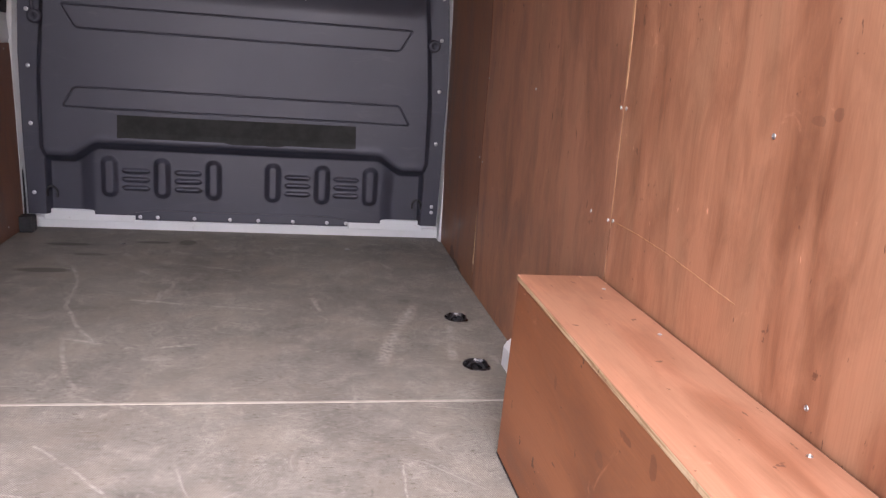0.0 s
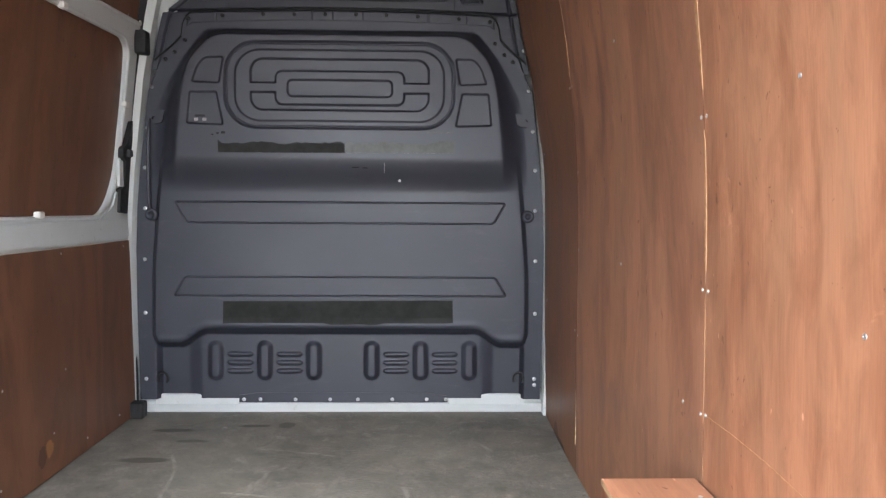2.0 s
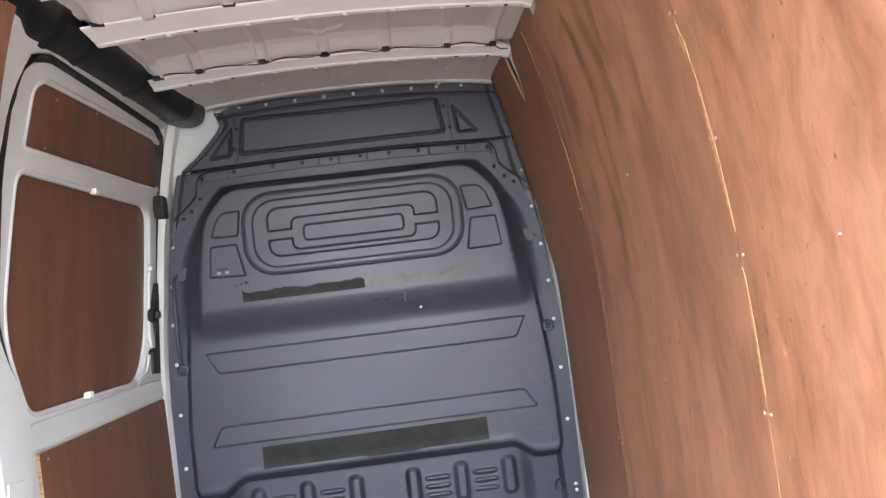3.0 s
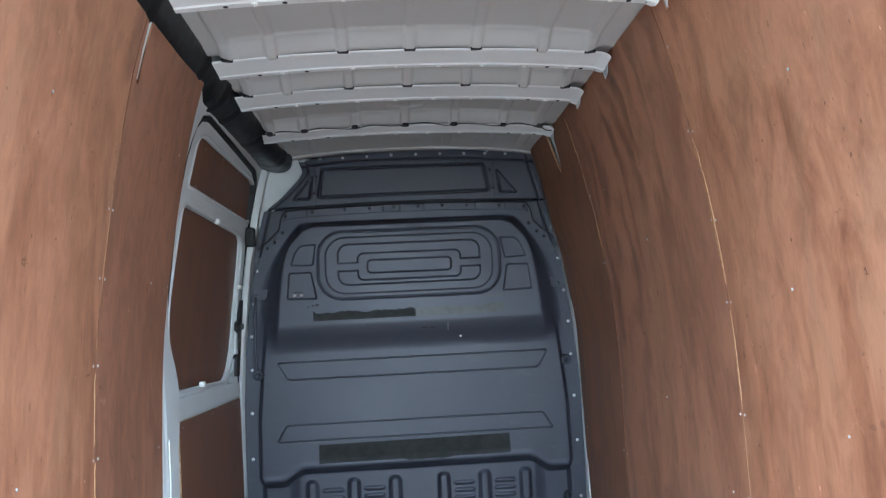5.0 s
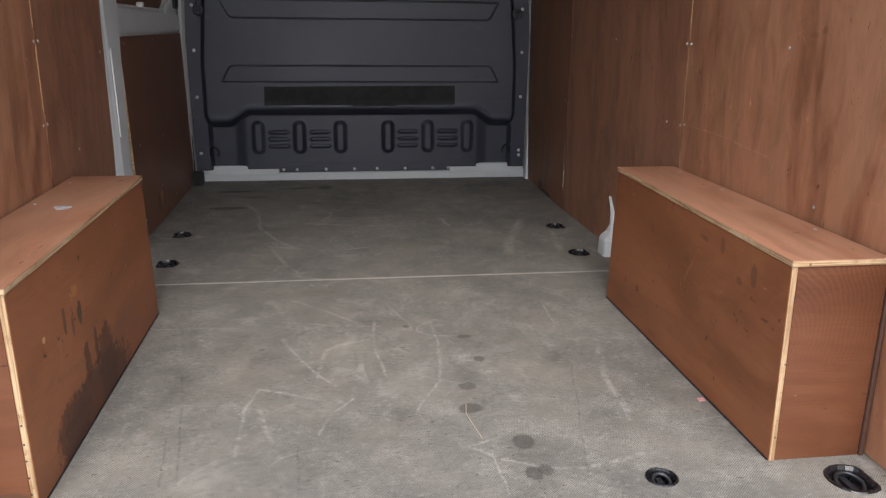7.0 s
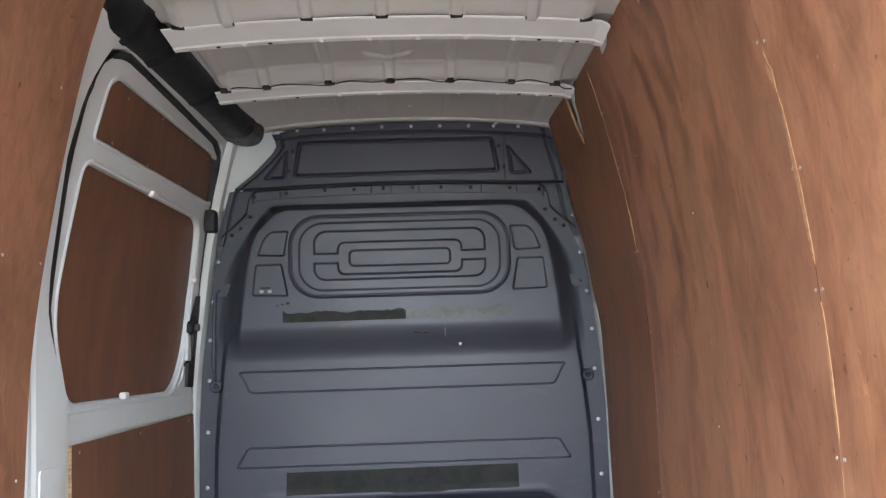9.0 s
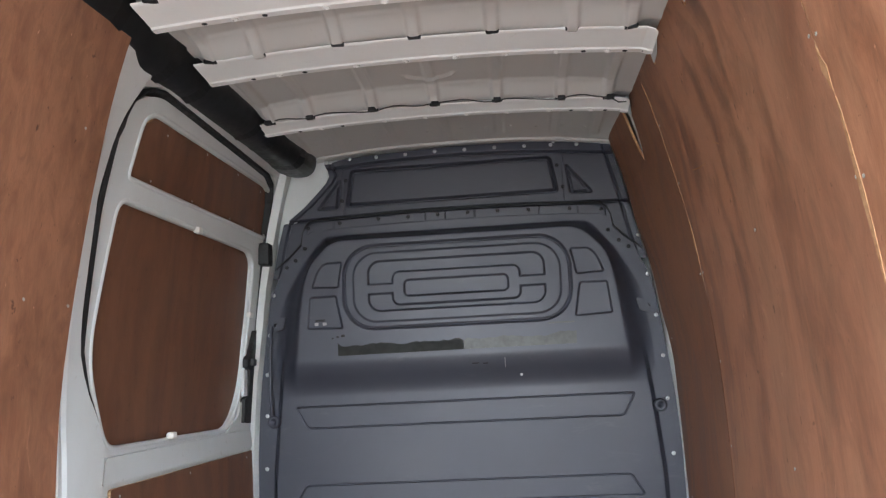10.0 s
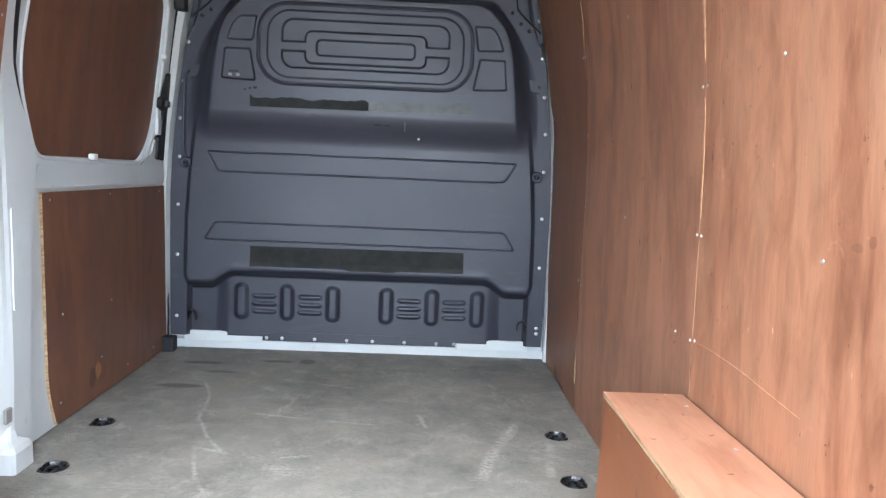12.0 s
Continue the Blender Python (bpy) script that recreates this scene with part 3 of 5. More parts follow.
TIES = []
for s in (-1, 1):
    TIES += [(s * 0.739, 2.055, 0.034, 0.039, s), (s * 0.720, 1.668, 0.034, 0.039, s), (s * 0.43, 0.22, 0.026, 0.027, 0), (s * 0.772, 0.174, 0.039, 0.042, s)]
HOLES = [(s * 0.44, 2.89) for s in (-1, 1)]
floor = part("floor", block(-0.93, 0.93, -0.02, 3.2, -0.06, -0.03), GREY_CUT, label="grey van floor lined with two coated boards", category="floor", kind="structure")
for y0, y1 in ((0.009, 1.441), (1.447, 3.15)):
    cuts = [ring_loop(x, y, rx, ry, 20, f) for x, y, rx, ry, f in TIES if y0 < y < y1] + [ring_loop(x, y, 0.011, 0.011, 10) for x, y in HOLES if y0 < y < y1]
    part("floor_board", sheet([(-0.868, y0), (0.868, y0), (0.868, y1), (-0.868, y1)], cuts, lambda u, v, w: (u, v, -w), 0.012, 0.2), [FLOOR, GREY_CUT], floor,
         "scuffed grey-brown resin-coated board with pale scratches and dark drips")
part("joint_strip", block(-0.86, 0.86, 1.4395, 1.4485, -0.010, 0.0012), SEALANT, floor, "thin pale joint between the boards")


def threshold():
    """The ribbed aluminium strip along the rear edge of the floor."""
    prof = [(0.050, -0.004), (0.049, 0.005), (0.047, 0.006), (0.045, 0.0053), (0.042, 0.006), (0.037, 0.006), (0.035, 0.0053), (0.032, 0.006), (0.027, 0.006), (0.025, 0.0053),
            (0.022, 0.006), (0.012, 0.006), (0.006, 0.002), (0.004, -0.035), (0.010, -0.035), (0.014, -0.004)]
    return sweep(lambda x: [(x, y - 0.036, z) for y, z in prof], [-0.80, -0.4, 0, 0.4, 0.80])


strip = part("threshold_strip", threshold(), ALUMINIUM, label="ribbed bare aluminium strip along the rear floor edge", category="threshold strip", kind="structure")
RIVET = disc_mesh("rivet", 0.004, 0.0015, DARK_STEEL)
for x in (-0.6, -0.27, 0.02, 0.25, 0.435, 0.68):
    dot(RIVET, (x, -0.012, 0.006), (0, 0, 1), strip, "rivet")
part("rear_step", block(-0.85, 0.85, -0.17, -0.03, -0.16, -0.06, 0.012), BLACK, label="black plastic step below the rear opening", category="step", kind="structure")

# walls: painted steel shell with plywood lining
def shell(side, name):
    outl = [(0.0, -0.05), (3.3, -0.05), (3.3, 2.02), (0.0, 2.02)]
    return part(name, sheet(outl, [], lambda u, v, w: (side * (door_x(v) + 0.045 + w), u, v), 0.03, 0.15), [WHITE, WHITE],
                label="white painted steel van side", category="wall", kind="structure")


wall_right = shell(1, "wall_right")
wall_left = shell(-1, "wall_left")
SCREW = disc_mesh("screw", 0.0042, 0.0016, STEEL)


def flare(y, z):
    f = float(smooth(2.45, 3.08, y))
    return f * (0.013 * (1 - float(smooth(1.0, 1.3, z))) - 0.020 * float(smooth(1.35, 1.6, z)))


def lining(side, outline, parent, label, mat=WOOD, screws=()):
    face = lambda u, v, w: (side * (wall_x(v) + flare(u, v) + w), u, v)
    p = part("panel", sheet(outline, [], face, 0.009, 0.07), [mat, DIM_EDGE], parent, label)
    for y, z in screws:
        dot(SCREW, face(y, z, -0.0002), (-side, 0, 0.0), p)
    return p


def slot(y, low, lean, width=0.011, top=1.948):
    """Points of a narrow cut from the panel's top edge, front side first."""
    return [(y + width, top), (y + lean + width * 0.7, low + 0.01), (y + lean, low), (y + lean - width * 0.7, low + 0.01), (y - width, top)]


T = 1.948
lining(1, [(0.02, 0.002), (1.175, 0.002), (1.178, 1.30), (1.189, 1.45), (1.203, 1.53), (1.214, 1.70), (1.218, T)] + slot(1.115, 1.875, 0.01, 0.016) + [(0.02, T)], wall_right, "pale orange-brown plywood panel with screws along its edges", WOOD_PALE,
       screws=[(1.166, z) for z in (0.521, 0.744, 1.053, 1.283)] + [(1.192, 1.545), (1.203, 1.8)] + [(0.672, 0.748), (0.825, 1.068), (0.51, 0.43), (0.65, 1.54), (0.4, 1.1), (0.05, 0.6), (0.05, 1.3)])
lining(1, [(1.1785, 0.002), (2.354, 0.002), (2.352, 0.25), (2.325, 0.76), (2.318, 1.0), (2.322, 1.26), (2.337, 1.48), (2.370, 1.61), (2.386, 1.75), (2.390, 1.85), (2.372, T)] + slot(2.165, 1.895, 0.006, 0.022) + slot(1.752, 1.884, 0.006, 0.022) + [(1.2215, T), (1.2175, 1.70), (1.2065, 1.53), (1.1925, 1.45), (1.1815, 1.30)], wall_right, "red-brown plywood panel with dark vertical figure",
       screws=[(1.192, z) for z in (0.517, 0.744, 1.053, 1.288)] + [(1.220, 1.553)] + [(1.288, 0.516), (1.772, 0.746), (2.318, 0.47), (2.310, 0.75), (2.304, 0.999), (2.308, 1.27), (2.340, 1.562), (2.368, 1.764), (1.75, 0.12), (1.75, 1.3)])
lining(1, [(2.3575, 0.002), (3.085, 0.002), (3.085, T)] + [(2.738, T), (2.740, 1.86), (2.722, 1.785), (2.692, 1.736), (2.668, 1.78), (2.655, 1.85), (2.632, T)] + [(2.3755, T), (2.3935, 1.85), (2.3895, 1.75), (2.3735, 1.61), (2.3405, 1.48), (2.3255, 1.26), (2.3215, 1.0), (2.3285, 0.76), (2.3555, 0.25)], wall_right, "dark plywood panel beside the bulkhead with a long slot", WOOD_FRONT,
       screws=[(2.362, 0.48), (2.345, 1.27), (3.02, 0.5), (3.02, 1.1)])
for y, z0, z1, lean, side, parent in ((1.193, 1.44, 1.53, 0.012, 1, wall_right), (1.180, 1.10, 1.43, 0.006, 1, wall_right), (1.178, 0.78, 1.03, 0.0, 1, wall_right), (1.064, 0.575, 0.735, -0.004, -1, wall_left), (1.056, 0.775, 0.95, -0.008, -1, wall_left), (2.326, 1.30, 1.45, 0.008, 1, wall_right), (2.392, 1.76, 1.92, -0.004, 1, wall_right)):
    strip = [(y - 0.0035, z0), (y + 0.003, z0 + 0.01), (y + lean + 0.0045, (z0 + z1) / 2), (y + lean + 0.002, z1), (y + lean - 0.0035, z1 - 0.02), (y - 0.005, (z0 + z1) / 2)]
    part("raw_edge", sheet(strip, [], lambda u, v, w: (side * (wall_x(v) + flare(u, v) - 0.0015 + w), u, v), 0.004, 0.06), [RAW, RAW], parent, "raw pale edge of a panel")
part("raw_edge", block(0.8485, 0.8515, 2.349, 2.357, 0.10, 0.31, 0.001), EDGE, wall_right, "raw pale edge of a panel")
line = [(1.160, 0.5205), (1.05, 0.5215), (0.92, 0.5175), (0.80, 0.5085), (0.70, 0.5015)]
part("scratch", sheet([(u, v - 0.0008) for u, v in line] + [(u, v + 0.0008) for u, v in reversed(line)], [], lambda u, v, w: (wall_x(v) - 0.0006 + w, u, v), 0.001, 0.05), [RAW, RAW], wall_right, "long pale scratch in the plywood")
for pts in ([(2.15, 1.554), (2.08, 1.543), (2.01, 1.537)], [(1.86, 1.548), (1.90, 1.566)]):
    part("scratch", sheet([(u, v - 0.0012) for u, v in pts] + [(u, v + 0.0012) for u, v in reversed(pts)], [], lambda u, v, w: (wall_x(v) - 0.0006 + w, u, v), 0.001, 0.05), [RAW, RAW], wall_right, "short pale scuff in the plywood")
DOOR_EDGE = [(1.640, 0.002), (1.643, 0.33), (1.633, 0.56), (1.628, 0.96), (1.642, 1.234), (1.662, 1.55), (1.678, 1.854), (1.682, T)]
lining(-1, [(0.02, 0.002), (1.062, 0.002), (1.066, 0.55), (1.048, 1.0), (1.060, 1.36), (1.075, T)] + [(0.02, T)], wall_left, "red-brown plywood panel with pale screws along its edge", WOOD_PALE,
       screws=[(1.05, 0.544), (1.05, 0.742), (1.034, 0.97), (1.035, 1.185), (1.045, 1.36), (0.655, 0.748), (0.656, 1.539), (0.3, 1.1), (0.05, 0.9)])
lining(-1, [(1.066, 0.002)] + DOOR_EDGE + slot(1.105, 1.70, 0.006, 0.014) + [(1.079, T), (1.064, 1.36), (1.052, 1.0), (1.070, 0.55)], wall_left, "mottled red-brown plywood panel beside the sliding door", WOOD_SWIRL,
       screws=[(1.078, 0.544), (1.08, 0.742), (1.064, 0.97), (1.07, 1.185), (1.074, 1.36), (1.45, 1.2), (1.59, 0.7), (1.62, 1.2), (1.58, 1.62), (1.3, 0.45)])


BRACKETS = [(1, wall_right, 0.004, [(2.640, 1.95), (2.664, 1.85), (2.676, 1.79), (2.690, 1.748), (2.697, 1.76), (2.694, 1.80), (2.690, 1.86), (2.685, 1.95)]),
            (-1, wall_left, 0.002, [(1.098, 1.95), (1.104, 1.72), (1.112, 1.715), (1.118, 1.95)]),
            (1, wall_right, -0.006, [(2.045, 1.95), (2.062, 1.925), (2.108, 1.904), (2.164, 1.899), (2.158, 1.925), (2.150, 1.95)]),
            (1, wall_right, -0.006, [(1.655, 1.95), (1.668, 1.925), (1.705, 1.898), (1.747, 1.888), (1.745, 1.92), (1.738, 1.95)]),
            (1, wall_right, -0.006, [(2.575, 1.95), (2.59, 1.925), (2.625, 1.898), (2.650, 1.885), (2.660, 1.92), (2.662, 1.95)]),
            (1, wall_right, -0.004, [(1.085, 1.95), (1.100, 1.90), (1.116, 1.885), (1.122, 1.95)])]
for side, parent, gap, outline in BRACKETS:
    part("bow_bracket", sheet(outline, [], lambda u, v, w: (side * (wall_x(v) + flare(u, v) + gap + w), u, v), 0.003, 0.05), [WHITE, WHITE], parent, "white painted bracket at the end of a roof bow")
for line in ([(2.736, T), (2.738, 1.86), (2.720, 1.787), (2.692, 1.738)], [(2.190, T), (2.186, 1.93), (2.176, 1.897)], [(1.776, T), (1.772, 1.92), (1.762, 1.886)]):
    edge = [(u - 0.002, v) for u, v in line] + [(u + 0.0022, v) for u, v in reversed(line)]
    part("raw_edge", sheet(edge, [], lambda u, v, w: (wall_x(v) + flare(u, v) - 0.0015 + w, u, v), 0.010, 0.05), [RAW, RAW], wall_right, "raw pale edge of a slot")

# ceiling: pressed roof skin
def roof_skin():
    xs, ys = np.linspace(-0.80, 0.80, 321), np.linspace(-0.02, 3.22, 560)
    gx, gy = np.meshgrid(xs, ys)
    z = 2.000 - 0.042 * (np.abs(gx) / 0.66) ** 2.4 - 0.022 * smooth(2.9, 3.2, gy)
    for c in (-0.605, -0.459, -0.228, -0.006, 0.216, 0.439, 0.602):
        d = np.abs(gx - c)
        strength = np.zeros_like(gy) + (0.22 if abs(c) < 0.5 else 0.5)
        for r in (1.012, 1.570, 1.952, 2.520):
            t = np.clip((gy - (r - 0.16)) / 0.15, 0, 1) * (gy < r + 0.03)
            strength = np.maximum(strength, 0.85 * t ** 1.4 * (1 - 0.45 * smooth(r - 0.05, r, gy)))
        strength = strength * (1 - smooth(3.0, 3.06, gy))
        z -= 0.021 * strength * (1 - smooth(0.012, 0.024, d))
    for r in (1.012, 1.570, 1.952, 2.520):
        z -= (0.006 * smooth(r - 0.082, r - 0.072, gy) + 0.036 * smooth(r - 0.075, r + 0.005, gy)) * (gy < r + 0.02) * (1 - 0.8 * smooth(0.56, 0.66, np.abs(gx)))
    turn = np.arctan2(gx + 0.006, gy - 2.285)
    z -= 0.009 * (1 - smooth(0.004, 0.011, np.abs(np.hypot(gx + 0.006, gy - 2.285) - 0.11))) * (1 - smooth(0.75, 0.95, np.abs(turn)))
    return np.stack([gx, gy, z], -1)


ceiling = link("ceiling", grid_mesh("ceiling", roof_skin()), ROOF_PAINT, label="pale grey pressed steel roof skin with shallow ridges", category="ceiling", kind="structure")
STUD = disc_mesh("roof_rivet", 0.008, 0.003, ROOF_PAINT, 10)
for i, x in enumerate((-0.55, -0.403, -0.30, -0.237, -0.15, -0.081, 0.06, 0.16, 0.26, 0.37, 0.47, 0.56)):
    y = 2.96 + 0.012 * (i % 2)
    dot(STUD, (x, y, 2.000 - 0.042 * (abs(x) / 0.66) ** 2.4 - 0.022 * float(smooth(2.9, 3.2, y)) - 0.001), (0, 0, -1), ceiling, "rivet")


def roof_lip():
    """The turned-down edge of the roof skin above the bulkhead."""
    top = lambda x: 2.000 - 0.042 * (abs(x) / 0.66) ** 2.4 - 0.017
    return sweep(lambda x: [(x, 3.086, top(x) + 0.012), (x, 3.088, top(x) - 0.006), (x, 3.092, top(x) - 0.009), (x, 3.122, top(x) - 0.008), (x, 3.122, top(x) + 0.012)], list(np.linspace(-0.66, 0.69, 20)))


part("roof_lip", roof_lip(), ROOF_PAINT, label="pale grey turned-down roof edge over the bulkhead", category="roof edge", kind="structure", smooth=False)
# Unseen roof sheet and front wall, added to stop daylight leaking in.
part("roof", block(-0.98, 0.98, -0.04, 3.34, 2.04, 2.06), OUTER, label="plain white outer roof of the van, unseen, added to keep sky light out", category="roof", kind="structure")
part("cab_wall", block(-0.98, 0.98, 3.30, 3.33, -0.2, 2.05), OUTER, label="plain unseen wall added behind the bulkhead to keep light out", category="wall", kind="structure")


def roof_bow(y0, y1, right=0.666):
    """A hat-shaped roof bow: its flat underside, raised edges and the turned-down end."""
    xs = list(np.linspace(-0.655, 0.60, 14)) + [0.63, 0.645, 0.656, right, right + 0.010]

    def section(x):
        z = 1.940 - 0.030 * (abs(x) / 0.68) ** 2.2
        if x > 0.645:
            z -= 0.35 * (x - 0.645)
        n = 0.84 if x > right + 0.005 else 1.0
        m, h = (y0 + y1) / 2, (y1 - y0) / 2 * n
        return [(x, m - h, z + 0.011), (x, m - h + 0.002, z + 0.008), (x, m - h + 0.010, z + 0.006), (x, m - h * 0.35, z + 0.004), (x, m + h - 0.032, z - 0.001), (x, m + h - 0.026, z - 0.005), (x, m + h, z - 0.004),
                (x, m + h, z), (x, m + h - 0.022, z + 0.002), (x, m + h - 0.030, z + 0.046)]
    return sweep(section, xs)


# Black discs stand in for the dark insides of small holes in the bows.
BOW_HOLE = disc_mesh("plug", 0.008, 0.003, RUBBER)
KNOCK = disc_mesh("stud", 0.011, 0.005, BOW_PAINT)
for y0, y1 in ((1.012, 1.146), (1.570, 1.712), (1.952, 2.098), (2.520, 2.626)):
    bow = empty("roof_bow", (0, (y0 + y1) / 2, 1.93), label="white painted steel roof bow with small holes", category="roof bow", group="roof bows", kind="structure")
    part("bow", roof_bow(y0, y1), BOW_PAINT, bow, smooth=False)
    for i, x in enumerate((-0.52, -0.44, -0.36, -0.2, -0.05, 0.1, 0.25, 0.4, 0.48, 0.55, 0.60, 0.655)):
        z = 1.940 - 0.030 * (abs(x) / 0.68) ** 2.2
        dot(BOW_HOLE if i in (0, 2, 8, 10, 11) else KNOCK, (x, y1 - 0.012, z - 0.0035), (0, 0, -1), bow, "plug" if i in (0, 2, 8, 10, 11) else "stud")
    # Black blocks stand in for the shadows where roof ridges end at the bow.
    for x in (-0.605, -0.459, -0.228, -0.006, 0.216, 0.439, 0.602):
        z = 1.940 - 0.030 * (abs(x) / 0.68) ** 2.2
        part("pad", block(x - 0.019, x + 0.019, y0 - 0.004, y0 + 0.014, z + 0.006, z + 0.019, 0.003), RUBBER, bow, "dark block standing in for the shadow at a roof ridge tip")

wire_points = []
for i in range(49):
    x = -0.64 + 1.30 * i / 48
    wire_points.append((x, 2.508 + 0.005 * math.sin(i * 1.3), 1.948 - 0.03 * (abs(x) / 0.68) ** 2 + 0.005 * math.sin(i * 0.78) + 0.003 * math.sin(i * 0.31) + (-0.02 if i > 46 else 0)))
wire = empty("roof_cable", (0, 2.51, 1.95), label="thin black cable clipped along the roof bow", category="cable")
link("wire", tube(wire_points, 0.0022), CABLE, wire)
for x in (-0.609, -0.457, -0.23, -0.004, 0.216, 0.44, 0.607):
    part("clip", block(x - 0.013, x + 0.013, 2.498, 2.520, 1.940 - 0.03 * (abs(x) / 0.68) ** 2, 1.956 - 0.03 * (abs(x) / 0.68) ** 2, 0.004), RUBBER, wire, "black plastic cable clip")

# ---- bulkhead ----
FACE = 3.105


def box_sd(x, z, cx, cz, hx, hz, r):
    qx, qz = np.abs(x - cx) - hx + r, np.abs(z - cz) - hz + r
    return np.hypot(np.maximum(qx, 0), np.maximum(qz, 0)) + np.minimum(np.maximum(qx, qz), 0) - r


def poly_sd(x, z, pts, r=0.01):
    """Signed distance to a convex outline with soft corners."""
    cx, cz = sum(p[0] for p in pts) / len(pts), sum(p[1] for p in pts) / len(pts)
    tot = np.zeros_like(x)
    big = np.full_like(x, -1.0)
    for (x1, z1), (x2, z2) in zip(pts, pts[1:] + pts[:1]):
        n = np.array([z2 - z1, x1 - x2])
        n = n / np.hypot(*n)
        if n[0] * (cx - x1) + n[1] * (cz - z1) > 0:
            n = -n
        d = n[0] * (x - x1) + n[1] * (z - z1) + r
        tot += np.maximum(d, 0) ** 2
        big = np.maximum(big, d)
    return np.where(big > 0, np.sqrt(tot), big) - r


def press(sd, depth, soft):
    """A pressed field: 1 inside, falling to 0 over the soft edge."""
    return depth * (1 - smooth(-soft / 2, soft / 2, sd))


def groove(sd, depth, width):
    return -depth * (1 - smooth(width * 0.25, width, np.abs(sd)))


def lower_relief(x, z):
    """How far the lower bulkhead stands out from its flange."""
    ax = np.abs(x)
    inn = np.interp(z, [0, 0.30, 0.34, 0.6, 0.78, 0.9, 1.1, 1.3], [0.770, 0.775, 0.790, 0.788, 0.775, 0.765, 0.742, 0.72])
    low = 0.022 * (1 - smooth(inn - 0.02, inn + 0.004, ax)) * (1 - smooth(1.02, 1.12, z))
    for s in (-1, 1):
        low = np.where(box_sd(x, z, s * 0.782, 0.843, 0.028, 0.028, 0.027) < 0, low * 0.2, low)
    crown = [(0.685, 0.6), (0.685, 1.0), (0.664, 1.15), (0.655, 1.35), (0.632, 1.43), (0.584, 1.505), (0.500, 1.572)]
    skirt = [(0.800, 0.6), (0.790, 1.0), (0.775, 1.20), (0.750, 1.33), (0.700, 1.43), (0.635, 1.53), (0.560, 1.612)]
    d_in, d_out = (poly_sd(x, z, p + [(-u, v) for u, v in reversed(p)], 0.02) for p in (crown, skirt))
    up = (1 - smooth(0.0, 1.0, d_in / (d_in - d_out + 1e-6))) * smooth(0.935, 1.085, z)
    d = low + (0.068 - low) * up
    # the foot under the ledge
    ledge = 0.368 - 0.060 * smooth(0.56, 0.68, ax)
    foot = (1 - smooth(ledge - 0.034, ledge + 0.006, z)) * (1 - smooth(0.758, 0.780, ax))
    level = -0.034 + 0.014 * (1 - smooth(0.585, 0.655, ax))
    d = d + (level - d) * foot
    d += 0.004 * np.exp(-((z - ledge - 0.016) / 0.014) ** 2) * (1 - smooth(0.74, 0.78, ax))
    for c in (-0.533, -0.326, -0.119, 0.126, 0.334, 0.542):
        d += press(box_sd(x, z, c, 0.225, 0.024, 0.076, 0.022), 0.017, 0.028)
    for c in (-0.430, -0.222, 0.230, 0.438):
        for h in (0.252, 0.216, 0.180):
            d += press(box_sd(x, z, c, h, 0.053 - 0.9 * np.abs(z - h), 0.008, 0.006), 0.009, 0.011)
    # pressed lines
    d += groove(poly_sd(x, z, [(-0.688, 0.897), (0.688, 0.897), (0.638, 0.811), (-0.638, 0.811)], 0.012), 0.006, 0.0036)
    d += groove(poly_sd(x, z, [(-0.648, 0.585), (0.648, 0.585), (0.695, 0.505), (-0.695, 0.505)], 0.012), 0.006, 0.0036)
    # oval field with its channels
    d -= press(box_sd(x, z, 0, 1.374, 0.463, 0.170, 0.125), 0.007, 0.014)
    d += groove(box_sd(x, z, 0, 1.374, 0.464, 0.171, 0.126), 0.009, 0.008)
    d += press(box_sd(x, z, 0, 1.372, 0.425, 0.143, 0.10), 0.005, 0.010)
    mid = np.abs(z - 1.364)
    cee = np.maximum(np.maximum(box_sd(x, z, 0, 1.376, 0.362, 0.103, 0.05), -box_sd(x, z, 0, 1.363, 0.262, 0.068, 0.03)), 0.020 - mid)
    d -= press(cee, 0.011, 0.009)
    d -= press(box_sd(x, z, 0, 1.362, 0.213, 0.033, 0.02), 0.009, 0.010)
    for s in (-1, 1):
        d -= press(poly_sd(x, z, [(s * 0.490, 1.380), (s * 0.472, 1.484), (s * 0.545, 1.482), (s * 0.575, 1.452), (s * 0.599, 1.384)], 0.008), 0.008, 0.009)
        d -= press(poly_sd(x, z, [(s * 0.474, 1.211), (s * 0.500, 1.344), (s * 0.608, 1.343), (s * 0.620, 1.216)], 0.008), 0.008, 0.009)
    # screwed flange strip along the top, with short joints
    strip = np.maximum(np.abs(x) - 0.632, np.abs(z - joint_z(ax) + 0.026) - 0.019)
    d += press(strip, 0.004, 0.005)
    for c in (-0.515, -0.12, -0.035, 0.09, 0.36, 0.52):
        d += np.where(strip < 0, groove(x - c, 0.003, 0.0035), 0.0)
    d += 0.002 * np.sin(x * 9) * np.exp(-((z - 0.72) / 0.15) ** 2)
    return d


def joint_z(ax):
    return np.interp(ax, [0, 0.2, 0.45, 0.615, 0.636, 0.650, 0.658, 0.700, 0.778, 0.9], [1.694, 1.693, 1.686, 1.678, 1.662, 1.638, 1.578, 1.536, 1.470, 1.40])


